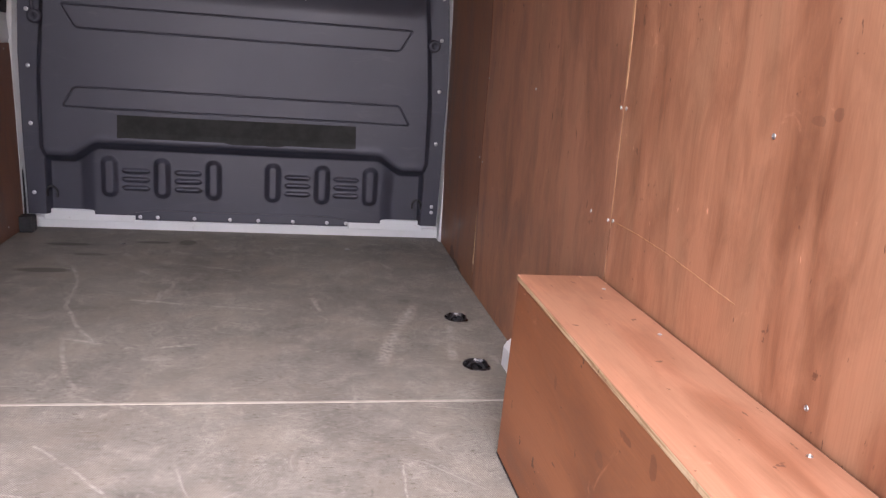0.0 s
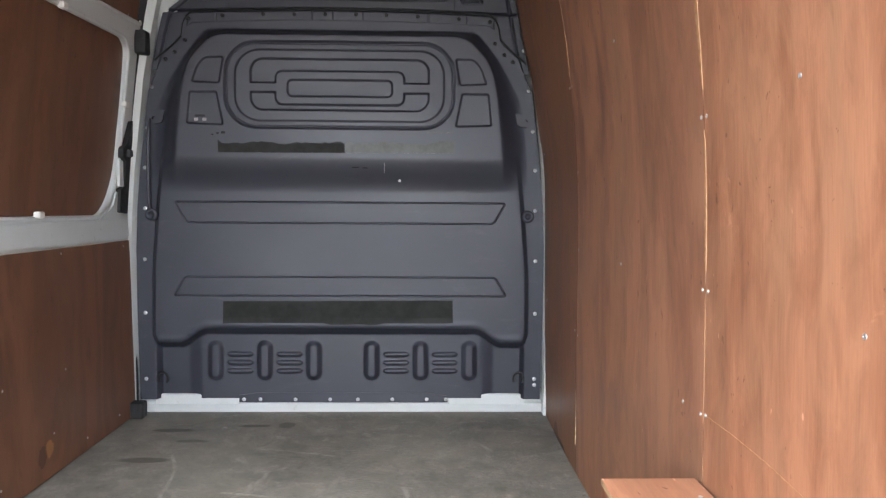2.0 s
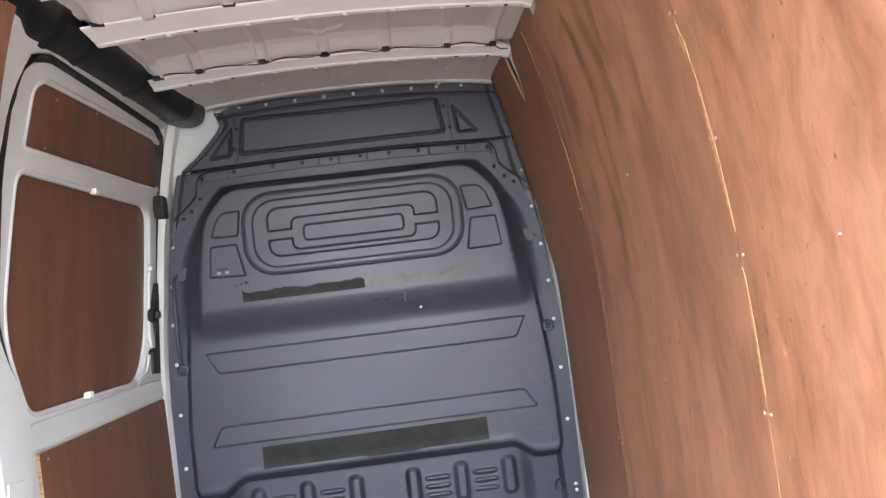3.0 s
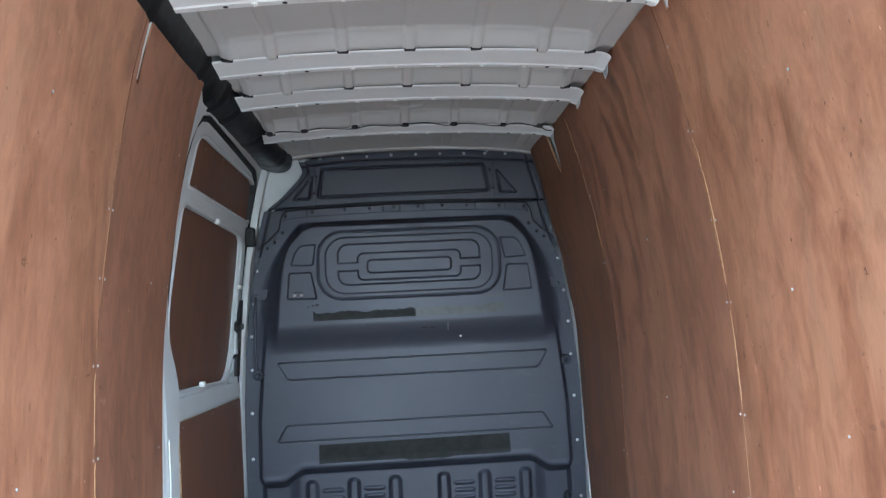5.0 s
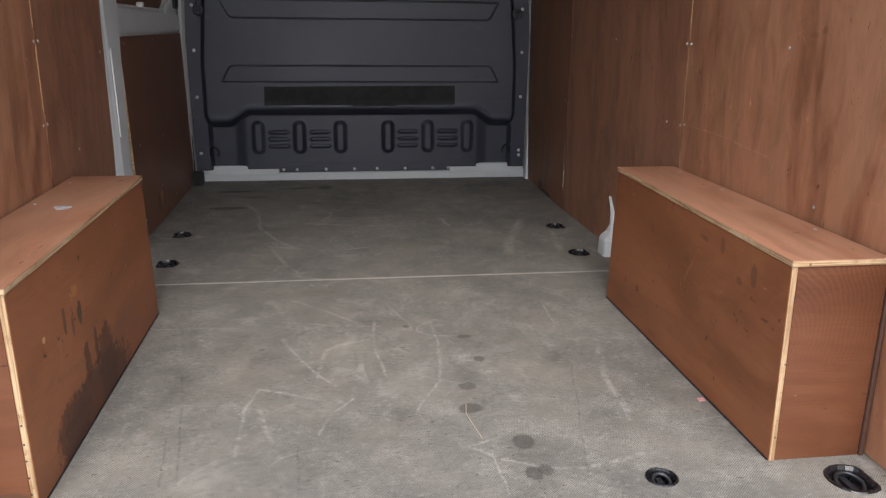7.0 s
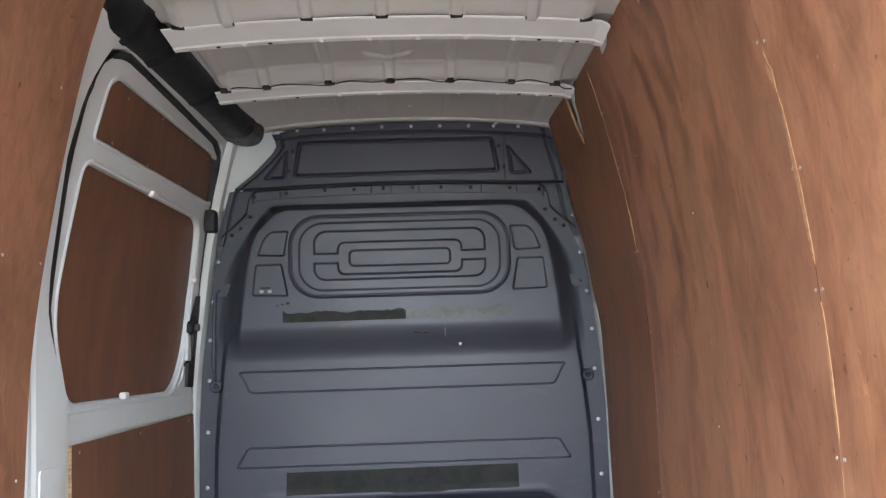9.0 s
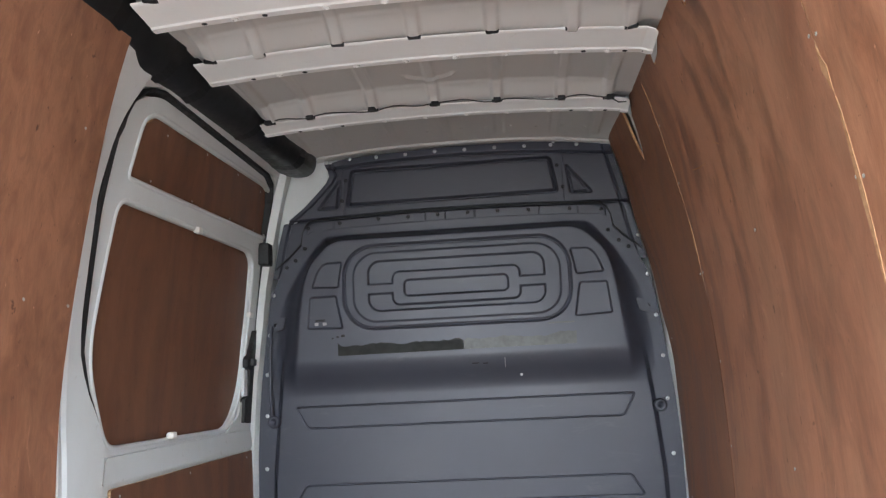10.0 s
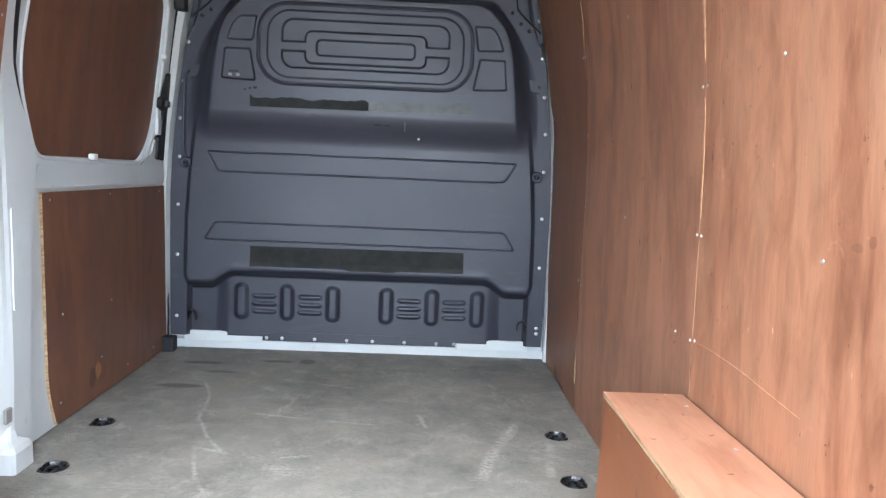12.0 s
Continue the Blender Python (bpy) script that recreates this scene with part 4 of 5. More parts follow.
def lower_skin():
    s, t = np.linspace(-1, 1, 680), np.linspace(0.062, 1.694, 680)
    gs, gz = np.meshgrid(s, t)
    ex = np.interp(gz, [0, 0.4, 0.7, 0.88, 1.01, 1.23, 1.41, 1.58, 1.68], [0.845, 0.853, 0.855, 0.847, 0.836, 0.811, 0.789, 0.757, 0.735])
    x = gs * ex
    z = np.where(gz > 1.35, 1.35 + (gz - 1.35) * (joint_z(np.abs(x)) - 1.35) / (1.694 - 1.35), gz)
    y = FACE - lower_relief(x, z)
    rim = (1 - smooth(0.0, 0.008, joint_z(np.abs(x)) - z)) * 0.026
    return np.stack([x, y + rim, z], -1)


PLATE_Z = ([1.44, 1.58, 1.674, 1.746, 1.80, 1.849, 1.877, 1.90, 1.937, 2.0], [0.790, 0.764, 0.740, 0.648, 0.594, 0.548, 0.534, 0.540, 0.556, 0.55])


def upper_relief(x, z):
    d = np.full_like(x, -0.018)
    field = poly_sd(x, z, [(-0.433, 1.893), (0.418, 1.893), (0.440, 1.748), (-0.456, 1.744)], 0.014)
    d += groove(field, 0.020, 0.010)
    for s in (-1, 1):
        tri = poly_sd(x, z, [(s * 0.490, 1.850), (s * 0.582, 1.736), (s * 0.502, 1.735)], 0.010)
        d += groove(tri, 0.018, 0.009)
        d += groove(np.where((z > 1.70) & (z < 1.93), np.abs(x - s * 0.472), 0.5), 0.002, 0.004)
    # crease along the foot of the plate, running out to its side flanges
    d += groove(z - np.interp(np.abs(x), [0, 0.2, 0.70, 0.72], [1.701, 1.700, 1.686, 1.686]), 0.022, 0.008)
    d += groove(np.where(x > 0, x - np.interp(z, [1.41, 1.58, 1.68, 1.82, 1.93, 2.0], [0.76, 0.722, 0.704, 0.672, 0.645, 0.63]), 0.5), 0.013, 0.008)
    d += groove(np.where(x < 0, -x - np.interp(z, *PLATE_Z) + 0.030, 0.5), 0.013, 0.008)
    rise = z + 0.03 * (np.abs(x) / 0.6) ** 2 - 0.008
    d += 0.010 * smooth(1.925, 1.932, rise) + groove(rise - 1.922, 0.008, 0.006)
    return d


def plate_top(x):
    return np.interp(x, [-0.60, -0.532, -0.432, -0.233, 0.014, 0.258, 0.499, 0.594, 0.66, 0.70], [1.930, 1.946, 1.953, 1.963, 1.971, 1.970, 1.958, 1.946, 1.926, 1.92])


def upper_skin():
    s, t = np.linspace(-1, 1, 480), np.linspace(0, 1, 220)
    gs, gt = np.meshgrid(s, t)
    gz = 1.44 + gt * (plate_top(gs * 0.62) - 1.44)
    er = np.interp(gz, [1.41, 1.58, 1.68, 1.82, 1.94, 2.0], [0.790, 0.755, 0.735, 0.703, 0.672, 0.65])
    x = np.where(gs > 0, gs * er, gs * np.interp(gz, *PLATE_Z))
    return np.stack([x, FACE + 0.004 - upper_relief(x, gz), gz], -1)


bulkhead = empty("bulkhead", (0, FACE, 0.05), label="dark blue-grey moulded bulkhead with ribs, ovals and tape marks", category="bulkhead")
link("lower_panel", grid_mesh("lower_panel", lower_skin()), PLASTIC, bulkhead)
link("upper_plate", grid_mesh("upper_plate", upper_skin()), PLASTIC, bulkhead, "dark grey screwed-on upper plate")
# A black tube draws the shade in the gap between lower panel and plate.
for s in (-1, 1):
    line = [(s * x, FACE + 0.004, float(joint_z(x)) + 0.0035) for x in (0.0, 0.1, 0.2, 0.3, 0.45, 0.55, 0.615, 0.628, 0.640, 0.652, 0.657, 0.660, 0.680, 0.700, 0.740, 0.772)]
    link("flange_seal", tube(line, 0.0042), INK, bulkhead, "thin black line standing in for the shade in the flange joint")
HEAD = disc_mesh("zinc_head", 0.0085, 0.004, STEEL, 12)
HEAD_DARK = disc_mesh("dark_head", 0.0085, 0.005, INK, 12)
for z, x in ((0.15, 0.820), (0.43, 0.820), (0.655, 0.819), (0.868, 0.815), (1.037, 0.813), (1.20, 0.800), (1.369, 0.781), (1.533, 0.758)):
    for s in (-1, 1):
        if not (s < 0 and z > 1.5):
            dot(HEAD, (s * x, FACE - 0.001, z), (0, -1, 0), bulkhead)
    if z < 0.2:
        dot(HEAD, (x + 0.001, FACE - 0.001, z - 0.026), (0, -1, 0), bulkhead)
for x, z in ((-0.545, 1.938), (-0.452, 1.962), (-0.440, 1.946), (-0.323, 1.946), (-0.196, 1.949), (-0.068, 1.953), (0.061, 1.952), (0.189, 1.951), (0.316, 1.948), (0.428, 1.945), (0.440, 1.959), (0.537, 1.940)):
    dot(HEAD, (x, FACE + 0.0105, z), (0, -1, 0), bulkhead)
for x, z in ((-0.626, 1.648), (-0.488, 1.662), (-0.321, 1.670), (-0.193, 1.671), (-0.067, 1.673), (0.06, 1.673), (0.186, 1.672), (0.315, 1.668), (0.486, 1.661), (0.615, 1.650), (0.637, 1.562), (0.677, 1.516), (0.715, 1.487), (-0.643, 1.562), (-0.685, 1.513), (-0.723, 1.484)):
    d = float(lower_relief(np.array([x]), np.array([z]))[0])
    dot(HEAD_DARK, (x, FACE - d - 0.001, z), (0, -1, 0), bulkhead)
for x, z in ((-0.462, 1.854), (-0.480, 1.765), (0.448, 1.857), (0.467, 1.762)):
    dot(HEAD_DARK, (x, FACE + 0.021, z), (0, -1, 0), bulkhead)


def skin_sheet(loop, gap=0.0025):
    """A thin film that follows the bulkhead's face."""
    def place(u, v, w):
        d = float(lower_relief(np.array([u]), np.array([v]))[0])
        return (u, FACE - d - gap + w, v)
    return sheet(loop, [], place, 0.002, 0.02)


random.seed(4)
torn = [(-0.495, 1.150)]
n = 60
for i in range(1, n):
    x = -0.495 + 0.968 * i / n
    z = 1.138 + 0.012 * noise.noise((x * 9, 2.0, 0.5)) + 0.006 * noise.noise((x * 50, 1.0, 0.5)) + 0.008 * i / n
    torn.append((x, min(z, 1.155)))
torn += [(0.473, 1.152), (0.470, 1.101), (-0.494, 1.098)]
strip = part("tape_strip", skin_sheet([p for p in torn if p[0] < 0.02 and p[1] > 1.11] + [(0.02, 1.135), (0.02, 1.1), (-0.494, 1.098)]), [TAPE, TAPE], bulkhead, "torn dark adhesive strip with shiny residue")
part("residue", skin_sheet([(0.0215, 1.1), (0.0215, 1.136)] + [p for p in torn if p[0] > 0.025 and p[1] > 1.11] + [(0.470, 1.101)], 0.0018), [RESIDUE, RESIDUE], strip, "shiny grey-brown adhesive residue")
ragged = [(-0.490, 0.483), (0.468, 0.489), (0.470, 0.394)]
for i in range(1, 30):
    x = 0.470 - 0.96 * i / 30
    ragged.append((x, 0.392 + (0.006 * noise.noise((x * 40, 0.2, 3.0)) - 0.006 if abs(x - 0.05) < 0.12 else 0.0)))
ragged.append((-0.492, 0.389))
part("tape_strip", skin_sheet(ragged), [TAPE, TAPE], bulkhead, "dark adhesive strip with a ragged lower edge")
part("foot_strip", sheet([(-0.435, 0.045), (0.452, 0.045), (0.450, 0.072), (0.36, 0.086), (-0.36, 0.086), (-0.435, 0.076)], [], lambda u, v, w: (u, 3.119 + w, v), 0.006, 0.1), [PLASTIC, PLASTIC], bulkhead, "screwed dark fixing strip at the foot")
for x in (-0.416, -0.346, -0.197, -0.05, 0.068, 0.215, 0.362, 0.444):
    dot(HEAD, (x, 3.1185, 0.058), (0, -1, 0), bulkhead)
for x, z in ((0.244, 0.989),):
    dot(disc_mesh("pale_head", 0.006, 0.003, STEEL), (x, FACE - float(lower_relief(np.array([x]), np.array([z]))[0]) - 0.001, z), (0, -1, 0), bulkhead)
def on_skin(x, z):
    return FACE - float(lower_relief(np.array([x]), np.array([z]))[0])


for x0, x1, z0, z1, mat, note in ((-0.588, -0.548, 1.242, 1.251, INK, "small black stamped mark"), (-0.592, -0.576, 1.226, 1.238, GREY_CUT, "small pale stamped mark"), (-0.558, -0.542, 1.226, 1.238, GREY_CUT, "small pale stamped mark"),
                                  (0.048, 0.078, 1.040, 1.044, INK, "short dark nick"), (0.092, 0.114, 1.038, 1.042, INK, "short dark nick"), (0.1805, 0.1825, 1.020, 1.060, GREY_CUT, "thin pale scratch"),
                                  (0.36, 0.468, 1.184, 1.191, RESIDUE, "thin remnant of tape"), (-0.520, -0.512, 1.167, 1.173, INK, "small dark dab of glue"), (-0.500, -0.490, 1.172, 1.179, INK, "small dark dab of glue"),
                                  (-0.481, -0.465, 1.174, 1.184, TAPE, "small dark dab of glue")):
    part("mark", sheet(rounded([(x0, z0), (x1, z0), (x1, z1), (x0, z1)], 0.002, 3), [], lambda u, v, w: (u, on_skin(u, v) - 0.0015 + w, v), 0.002, 0.012), [mat, mat], bulkhead, note)
for s in (-1, 1):
    bm = bmesh.new()
    for r0, r1, y0, y1 in ((0.010, 0.026, 3.074, 3.10),):
        ringv = []
        for i in range(20):
            a = 2 * math.pi * i / 20
            c, q = math.cos(a), math.sin(a)
            ringv.append([bm.verts.new((s * 0.782 + r * c, y, 0.843 + r * q)) for r, y in ((r1, y1), (r1 * 0.95, y0), (r0, y0), (r0 * 0.9, y1))])
        for a, b in zip(ringv, ringv[1:] + ringv[:1]):
            for i in range(3):
                bm.faces.new([a[i], a[i + 1], b[i + 1], b[i]])
        bm.faces.new([v[3] for v in ringv])
    part("socket", bm, PLASTIC, bulkhead, "round handle socket", smooth=True)
    lug = sheet(rounded([(s * 0.724, 1.275), (s * 0.765, 1.262), (s * 0.79, 1.245), (s * 0.775, 1.214), (s * 0.735, 1.222)], 0.012), [ring_loop(s * 0.768, 1.240, 0.008, 0.008, 10)], lambda u, v, w: (u, 3.085 + w, v), 0.02, 0.05)
    part("lug", lug, [PLASTIC, RUBBER], bulkhead, "small drilled lug")
    loop_pts = [(s * 0.752 + 0.02 * math.cos(a), 3.108 - 0.012 * math.sin(a) ** 2, 0.15 + 0.03 * math.sin(a)) for a in np.linspace(-0.6, 3.6, 14)]
    link("lashing_loop", tube(loop_pts, 0.005), RUBBER, bulkhead, "black lashing loop")
link("grab_bar", tube([(-0.785, 3.092, 1.235), (-0.785, 3.075, 1.21), (-0.788, 3.07, 1.15), (-0.790, 3.07, 0.95), (-0.787, 3.075, 0.88), (-0.783, 3.092, 0.85)], 0.008), PLASTIC, bulkhead, "slim upright grab bar")


def sill():
    """The painted step under the bulkhead."""
    prof = [(3.136, -0.002), (3.128, 0.036), (3.131, 0.041), (3.142, 0.044), (3.15, 0.10), (3.18, 0.10), (3.18, -0.01)]
    return sweep(lambda x: [(x, y, z) for y, z in prof], [-0.862, 0, 0.862])


part("bulkhead_sill", sill(), WHITE, label="chipped white painted sill along the bulkhead foot", category="sill", kind="structure")
for x0, x1 in ((-0.795, -0.437), (0.454, 0.785)):
    part("sill_upstand", block(x0, x1, 3.126, 3.155, 0.030, 0.080, 0.005), WHITE, label="white painted raised end of the bulkhead sill", category="sill", kind="structure")
for s in (-1, 1):
    part("front_pillar", sweep(lambda z: [(s * (float(np.interp(z, [0, .7, 1.0, 1.23, 1.41, 1.6, 1.95], [.852, .862, .845, .818, .80, .765, .69])) + 0.004), 3.075, z), (s * (wall_x(z) + 0.03), 3.06, z), (s * (wall_x(z) + 0.06), 3.14, z), (s * (wall_x(z) + 0.004), 3.14, z)],
                               list(np.linspace(0, 1.9, 16))), WHITE, label="white painted pillar edge beside the bulkhead", category="pillar", kind="structure")
part("rubber_block", block(-0.868, -0.806, 3.015, 3.075, 0.0, 0.068, 0.008), RUBBER, label="black rubber block in the floor corner", category="rubber block")

# ---- left: sliding door, its pillar and the rail cover ----
pillar_x = lerp_table([(0, 0.830), (0.06, 0.832), (0.6, 0.838), (0.8, 0.842), (0.9, 0.846), (1.05, 0.850), (1.2, 0.844), (1.5, 0.81), (1.75, 0.768), (1.95, 0.70)])


def pillar_section(z):
    a, b, c = wall_x(z) + 0.012, pillar_x(z), door_x(z)
    e = float(np.interp(z, [0, 0.33, 0.56, 0.96, 1.234, 1.55, 1.854, 1.95], [1.640, 1.643, 1.633, 1.628, 1.642, 1.662, 1.678, 1.682]))
    f = float(np.interp(z, [0, 0.2, 0.4, 0.62, 0.75, 0.85, 0.93, 1.0, 1.1, 1.5, 1.66, 1.82, 1.95], [1.800, 1.800, 1.806, 1.822, 1.850, 1.868, 1.835, 1.785, 1.745, 1.745, 1.775, 1.85, 1.93]))
    return [(-a, e - 0.04, z), (-(a + b) / 2 + 0.004, e + 0.012, z), (-b - 0.004, e + 0.03, z), (-b, e + 0.045, z), (-b - 0.002, f - 0.014, z), (-b - 0.012, f, z), (-c - 0.05, f + 0.006, z), (-c - 0.05, e - 0.04, z)]


part("door_pillar", sweep(pillar_section, list(np.linspace(0, 1.93, 40))), WHITE, label="white painted body pillar beside the sliding door", category="pillar", kind="structure", smooth=False)


def pillar_foot(s, y):
    """The cast foot of a body pillar: a stepped base with a flared neck."""
    bm = bmesh.new()
    e = 0.03 if s < 0 else 0.0
    rows = [(0.0, 0.790, 0.0, 0.080 + e), (0.055, 0.792, 0.002, 0.078 + e), (0.068, 0.800, 0.010, 0.078 + e), (0.080, 0.818, 0.030, 0.082), (0.10, 0.832, 0.055, 0.090), (0.13, 0.839, 0.085, 0.106), (0.16, 0.841, 0.105, 0.122), (0.19, 0.842, 0.13, 0.142)]
    rings = []
    for z, x, a, b in rows:
        rings.append([bm.verts.new((s * 0.87, y + a, z)), bm.verts.new((s * (x + 0.006), y + a, z)), bm.verts.new((s * x, y + a + 0.008, z)), bm.verts.new((s * x, y + b - 0.008, z)), bm.verts.new((s * (x + 0.006), y + b, z)), bm.verts.new((s * 0.87, y + b, z))])
    for p, q in zip(rings, rings[1:]):
        for i in range(6):
            bm.faces.new([p[i], p[(i + 1) % 6], q[(i + 1) % 6], q[i]])
    bm.faces.new(rings[0])
    bm.faces.new(rings[-1])
    return bm


for s, y in ((1, 1.60), (-1, 1.60)):
    part("pillar_foot", pillar_foot(s, y), WHITE, label="white painted stepped foot of a body pillar", category="pillar foot", kind="structure")

part("pillar_plate", sheet(rounded([(1.692, 0.425), (1.790, 0.440), (1.796, 0.700), (1.690, 0.708)], 0.012), [], lambda u, v, w: (-(pillar_x(v) - 0.0035 + w), u, v), 0.004, 0.06), [WHITE, WHITE], label="flat pressed plate on the white body pillar", category="plate", kind="structure")
# A flat grey block paints the shade of a small recess; nothing is cut.
part("pillar_recess", block(-0.840, -0.8305, 1.640, 1.672, 0.125, 0.165, 0.002), GREY_CUT, label="grey patch standing in for the shade of a small pressed recess", category="recess", kind="structure")

door = empty("sliding_door", (-0.88, 2.45, 0.0), label="white steel sliding door lined with brown plywood, closed", category="sliding door")
place_door = lambda u, v, w: (-(door_x(v) + w), u, v)
W1 = rounded([(1.895, 1.585), (3.075, 1.618), (3.06, 1.79), (2.99, 1.815), (1.99, 1.79), (1.925, 1.755)], [0.02, 0.02, 0.05, 0.05, 0.06, 0.05])
W2 = rounded([(1.935, 0.846), (2.86, 0.838), (2.985, 1.0), (3.005, 1.3), (2.985, 1.50), (2.93, 1.533), (1.868, 1.516), (1.812, 1.08)], [0.06, 0.10, 0.10, 0.10, 0.06, 0.03, 0.06, 0.10])
LP = [(1.992, 0.006), (3.085, 0.006), (3.10, 0.736), (1.932, 0.738), (1.944, 0.133)]
FRAME = [(1.818, 0.0), (3.085, 0.0), (3.10, 0.7), (3.09, 1.2), (3.07, 1.62), (3.05, 1.80), (2.99, 1.845), (1.98, 1.845), (1.86, 1.80), (1.79, 1.70), (1.765, 1.45), (1.762, 1.1), (1.885, 0.85), (1.842, 0.62), (1.82, 0.3)]
part("door_frame", sheet(rounded(FRAME, [0, 0, .05, .05, .05, .05, .05, .1, .1, .08, .05, .05, .05, .05, .05]), [W1, W2], place_door, 0.035, 0.06), [WHITE, WHITE], door, "white painted inner door frame")


def shrink(loop, d):
    cu, cv = sum(p[0] for p in loop) / len(loop), sum(p[1] for p in loop) / len(loop)
    return [(u + d * (1 if u > cu else -1), v + d * (1 if v > cv else -1)) for u, v in loop]


for loop in (W1, W2):
    pts = shrink(cut_loop(loop, 0.08), 0.004)
    link("opening_rim", tube([(-(door_x(v) + 0.004), u, v) for u, v in pts + pts[:1]], 0.0085), WHITE, door, "rounded white painted rim")
for loop, depth, name in ((W1, 0.016, "plywood infill of the upper opening"), (W2, 0.022, "plywood infill of the middle opening")):
    part("infill_panel", sheet(shrink(loop, 0.012), [], lambda u, v, w, depth=depth: (-(door_x(v) + depth + w), u, v), 0.006, 0.08), [WOOD_DARK, EDGE], door, "brown " + name)
part("raw_edge", sheet([(1.9065, 1.600), (1.912, 1.600), (1.936, 1.745), (1.990, 1.777), (1.987, 1.781), (1.931, 1.750)], [], lambda u, v, w: (-(door_x(v) + 0.0135 + w), u, v), 0.002, 0.05), [EDGE, EDGE], door, "raw pale edge of the infill board")
gusset = sheet(rounded([(2.80, 0.825), (3.04, 0.825), (3.04, 0.850), (2.99, 0.925), (2.955, 0.935), (2.925, 0.875), (2.86, 0.850)], 0.012), [], lambda u, v, w: (-(door_x(v) - 0.008 + w), u, v), 0.012, 0.04)
part("corner_bracket", gusset, [WHITE, WHITE], door, "white painted corner bracket under the handle")
low_panel = part("lower_panel", sheet(rounded(LP, [0.02, 0, 0, 0.01, 0.1]), [], lambda u, v, w: (-(door_x(v) - 0.010 + w), u, v), 0.009, 0.08), [WOOD_DARK, EDGE], door, "brown plywood lower door lining with pale knot")
for y, z in ((1.98, 0.715), (2.45, 0.72), (3.0, 0.715), (2.45, 0.33), (2.02, 0.07), (2.05, 0.35), (2.9, 0.05), (2.6, 0.05), (2.35, 0.14)):
    dot(SCREW, (-(door_x(z) - 0.0105), y, z), (1, 0, 0), low_panel)
for y, z in ((2.1, 1.765), (2.4, 1.79), (2.7, 1.795), (2.97, 1.79), (2.05, 1.61), (2.35, 1.615), (2.7, 1.625), (2.97, 1.63)):
    dot(SCREW, (-(door_x(z) + 0.0155), y, z), (1, 0, 0), door)
for y, z in ((2.388, 1.521), (2.325, 0.850), (2.988, 1.281)):
    bm = block(-door_x(z) - 0.004, -door_x(z) + 0.020, y - 0.018, y + 0.018, z - 0.010, z + 0.012, 0.006)
    part("clip", bm, FELT, door, "white plastic retaining clip")
# the weld seam beads and the waist rail of the door
part("waist_rail", sheet(rounded([(1.885, 0.752), (3.085, 0.750), (3.085, 0.815), (2.92, 0.822), (1.91, 0.822)], 0.015), [], lambda u, v, w: (-(door_x(v) - 0.012 + w), u, v), 0.014, 0.08), [WHITE, WHITE], door, "white painted waist rail")
latch = part("latch_cover", sheet(rounded([(2.965, 0.852), (3.045, 0.846), (3.065, 1.15), (3.055, 1.225), (3.01, 1.13), (2.975, 1.105), (2.98, 1.07), (3.012, 1.06), (3.005, 0.955), (2.965, 0.945)], 0.006), [], lambda u, v, w: (-(door_x(v) - 0.020 + w), u, v), 0.022, 0.06), [RUBBER, RUBBER], door, "black plastic latch cover")
part("latch_lever", block(-door_x(1.09) + 0.014, -door_x(1.09) + 0.034, 3.01, 3.05, 1.075, 1.105, 0.006), BLACK, door, "black latch lever")
part("handle_plate", block(-door_x(1.0) - 0.002, -door_x(1.0) + 0.014, 2.965, 3.008, 0.955, 1.06, 0.005), WHITE, door, "white handle plate")
part("hinge_block", block(-0.822, -0.776, 3.02, 3.085, 1.49, 1.585, 0.008), RUBBER, door, "black upper guide block")
seal_pts = [(1.811, 0.0), (1.811, 0.2), (1.817, 0.4), (1.834, 0.62), (1.862, 0.75), (1.880, 0.85), (1.848, 0.93), (1.798, 1.0), (1.756, 1.1), (1.755, 1.45), (1.778, 1.66), (1.83, 1.775), (1.90, 1.832), (1.98, 1.852), (2.4, 1.856), (2.95, 1.852), (3.03, 1.825), (3.066, 1.76), (3.085, 1.6), (3.10, 1.3), (3.108, 0.8), (3.10, 0.0)]
def seal_section(p):
    y, z = p
    x, flat = door_x(z), 0.013 if 1.8 < y < 3.06 and z > 1.7 else 0.0
    return [(-(x - 0.012), y - 0.012, z - flat * 0.4), (-(x - 0.014), y, z), (-(x - 0.012), y + 0.012, z + flat), (-(x + 0.02), y + 0.012, z + flat), (-(x + 0.02), y - 0.012, z - flat)]


part("door_seal", sweep(seal_section, [tuple(Vector(a).lerp(Vector(b), i / 6)) for a, b in zip(seal_pts, seal_pts[1:]) for i in range(6)] + [seal_pts[-1]]), RUBBER,
     label="black rubber seal round the sliding door", category="door seal", kind="structure")
part("door_header", sheet([(1.70, 1.80), (1.86, 1.83), (1.95, 1.862), (3.02, 1.864), (3.10, 1.80), (3.10, 1.95), (1.70, 1.95)], [], lambda u, v, w: (-(door_x(v) - 0.014 + w), u, v), 0.02, 0.08), [WHITE, WHITE], label="white painted steel header above the sliding door", category="header", kind="structure")
part("corner_gusset", sheet([(-0.83, 1.60), (-0.70, 1.60), (-0.50, 1.955), (-0.80, 1.955)], [], lambda u, v, w: (u, 3.152 + w, v), 0.01, 0.1), [WHITE, WHITE], label="white painted corner gusset beside the bulkhead", category="gusset", kind="structure")


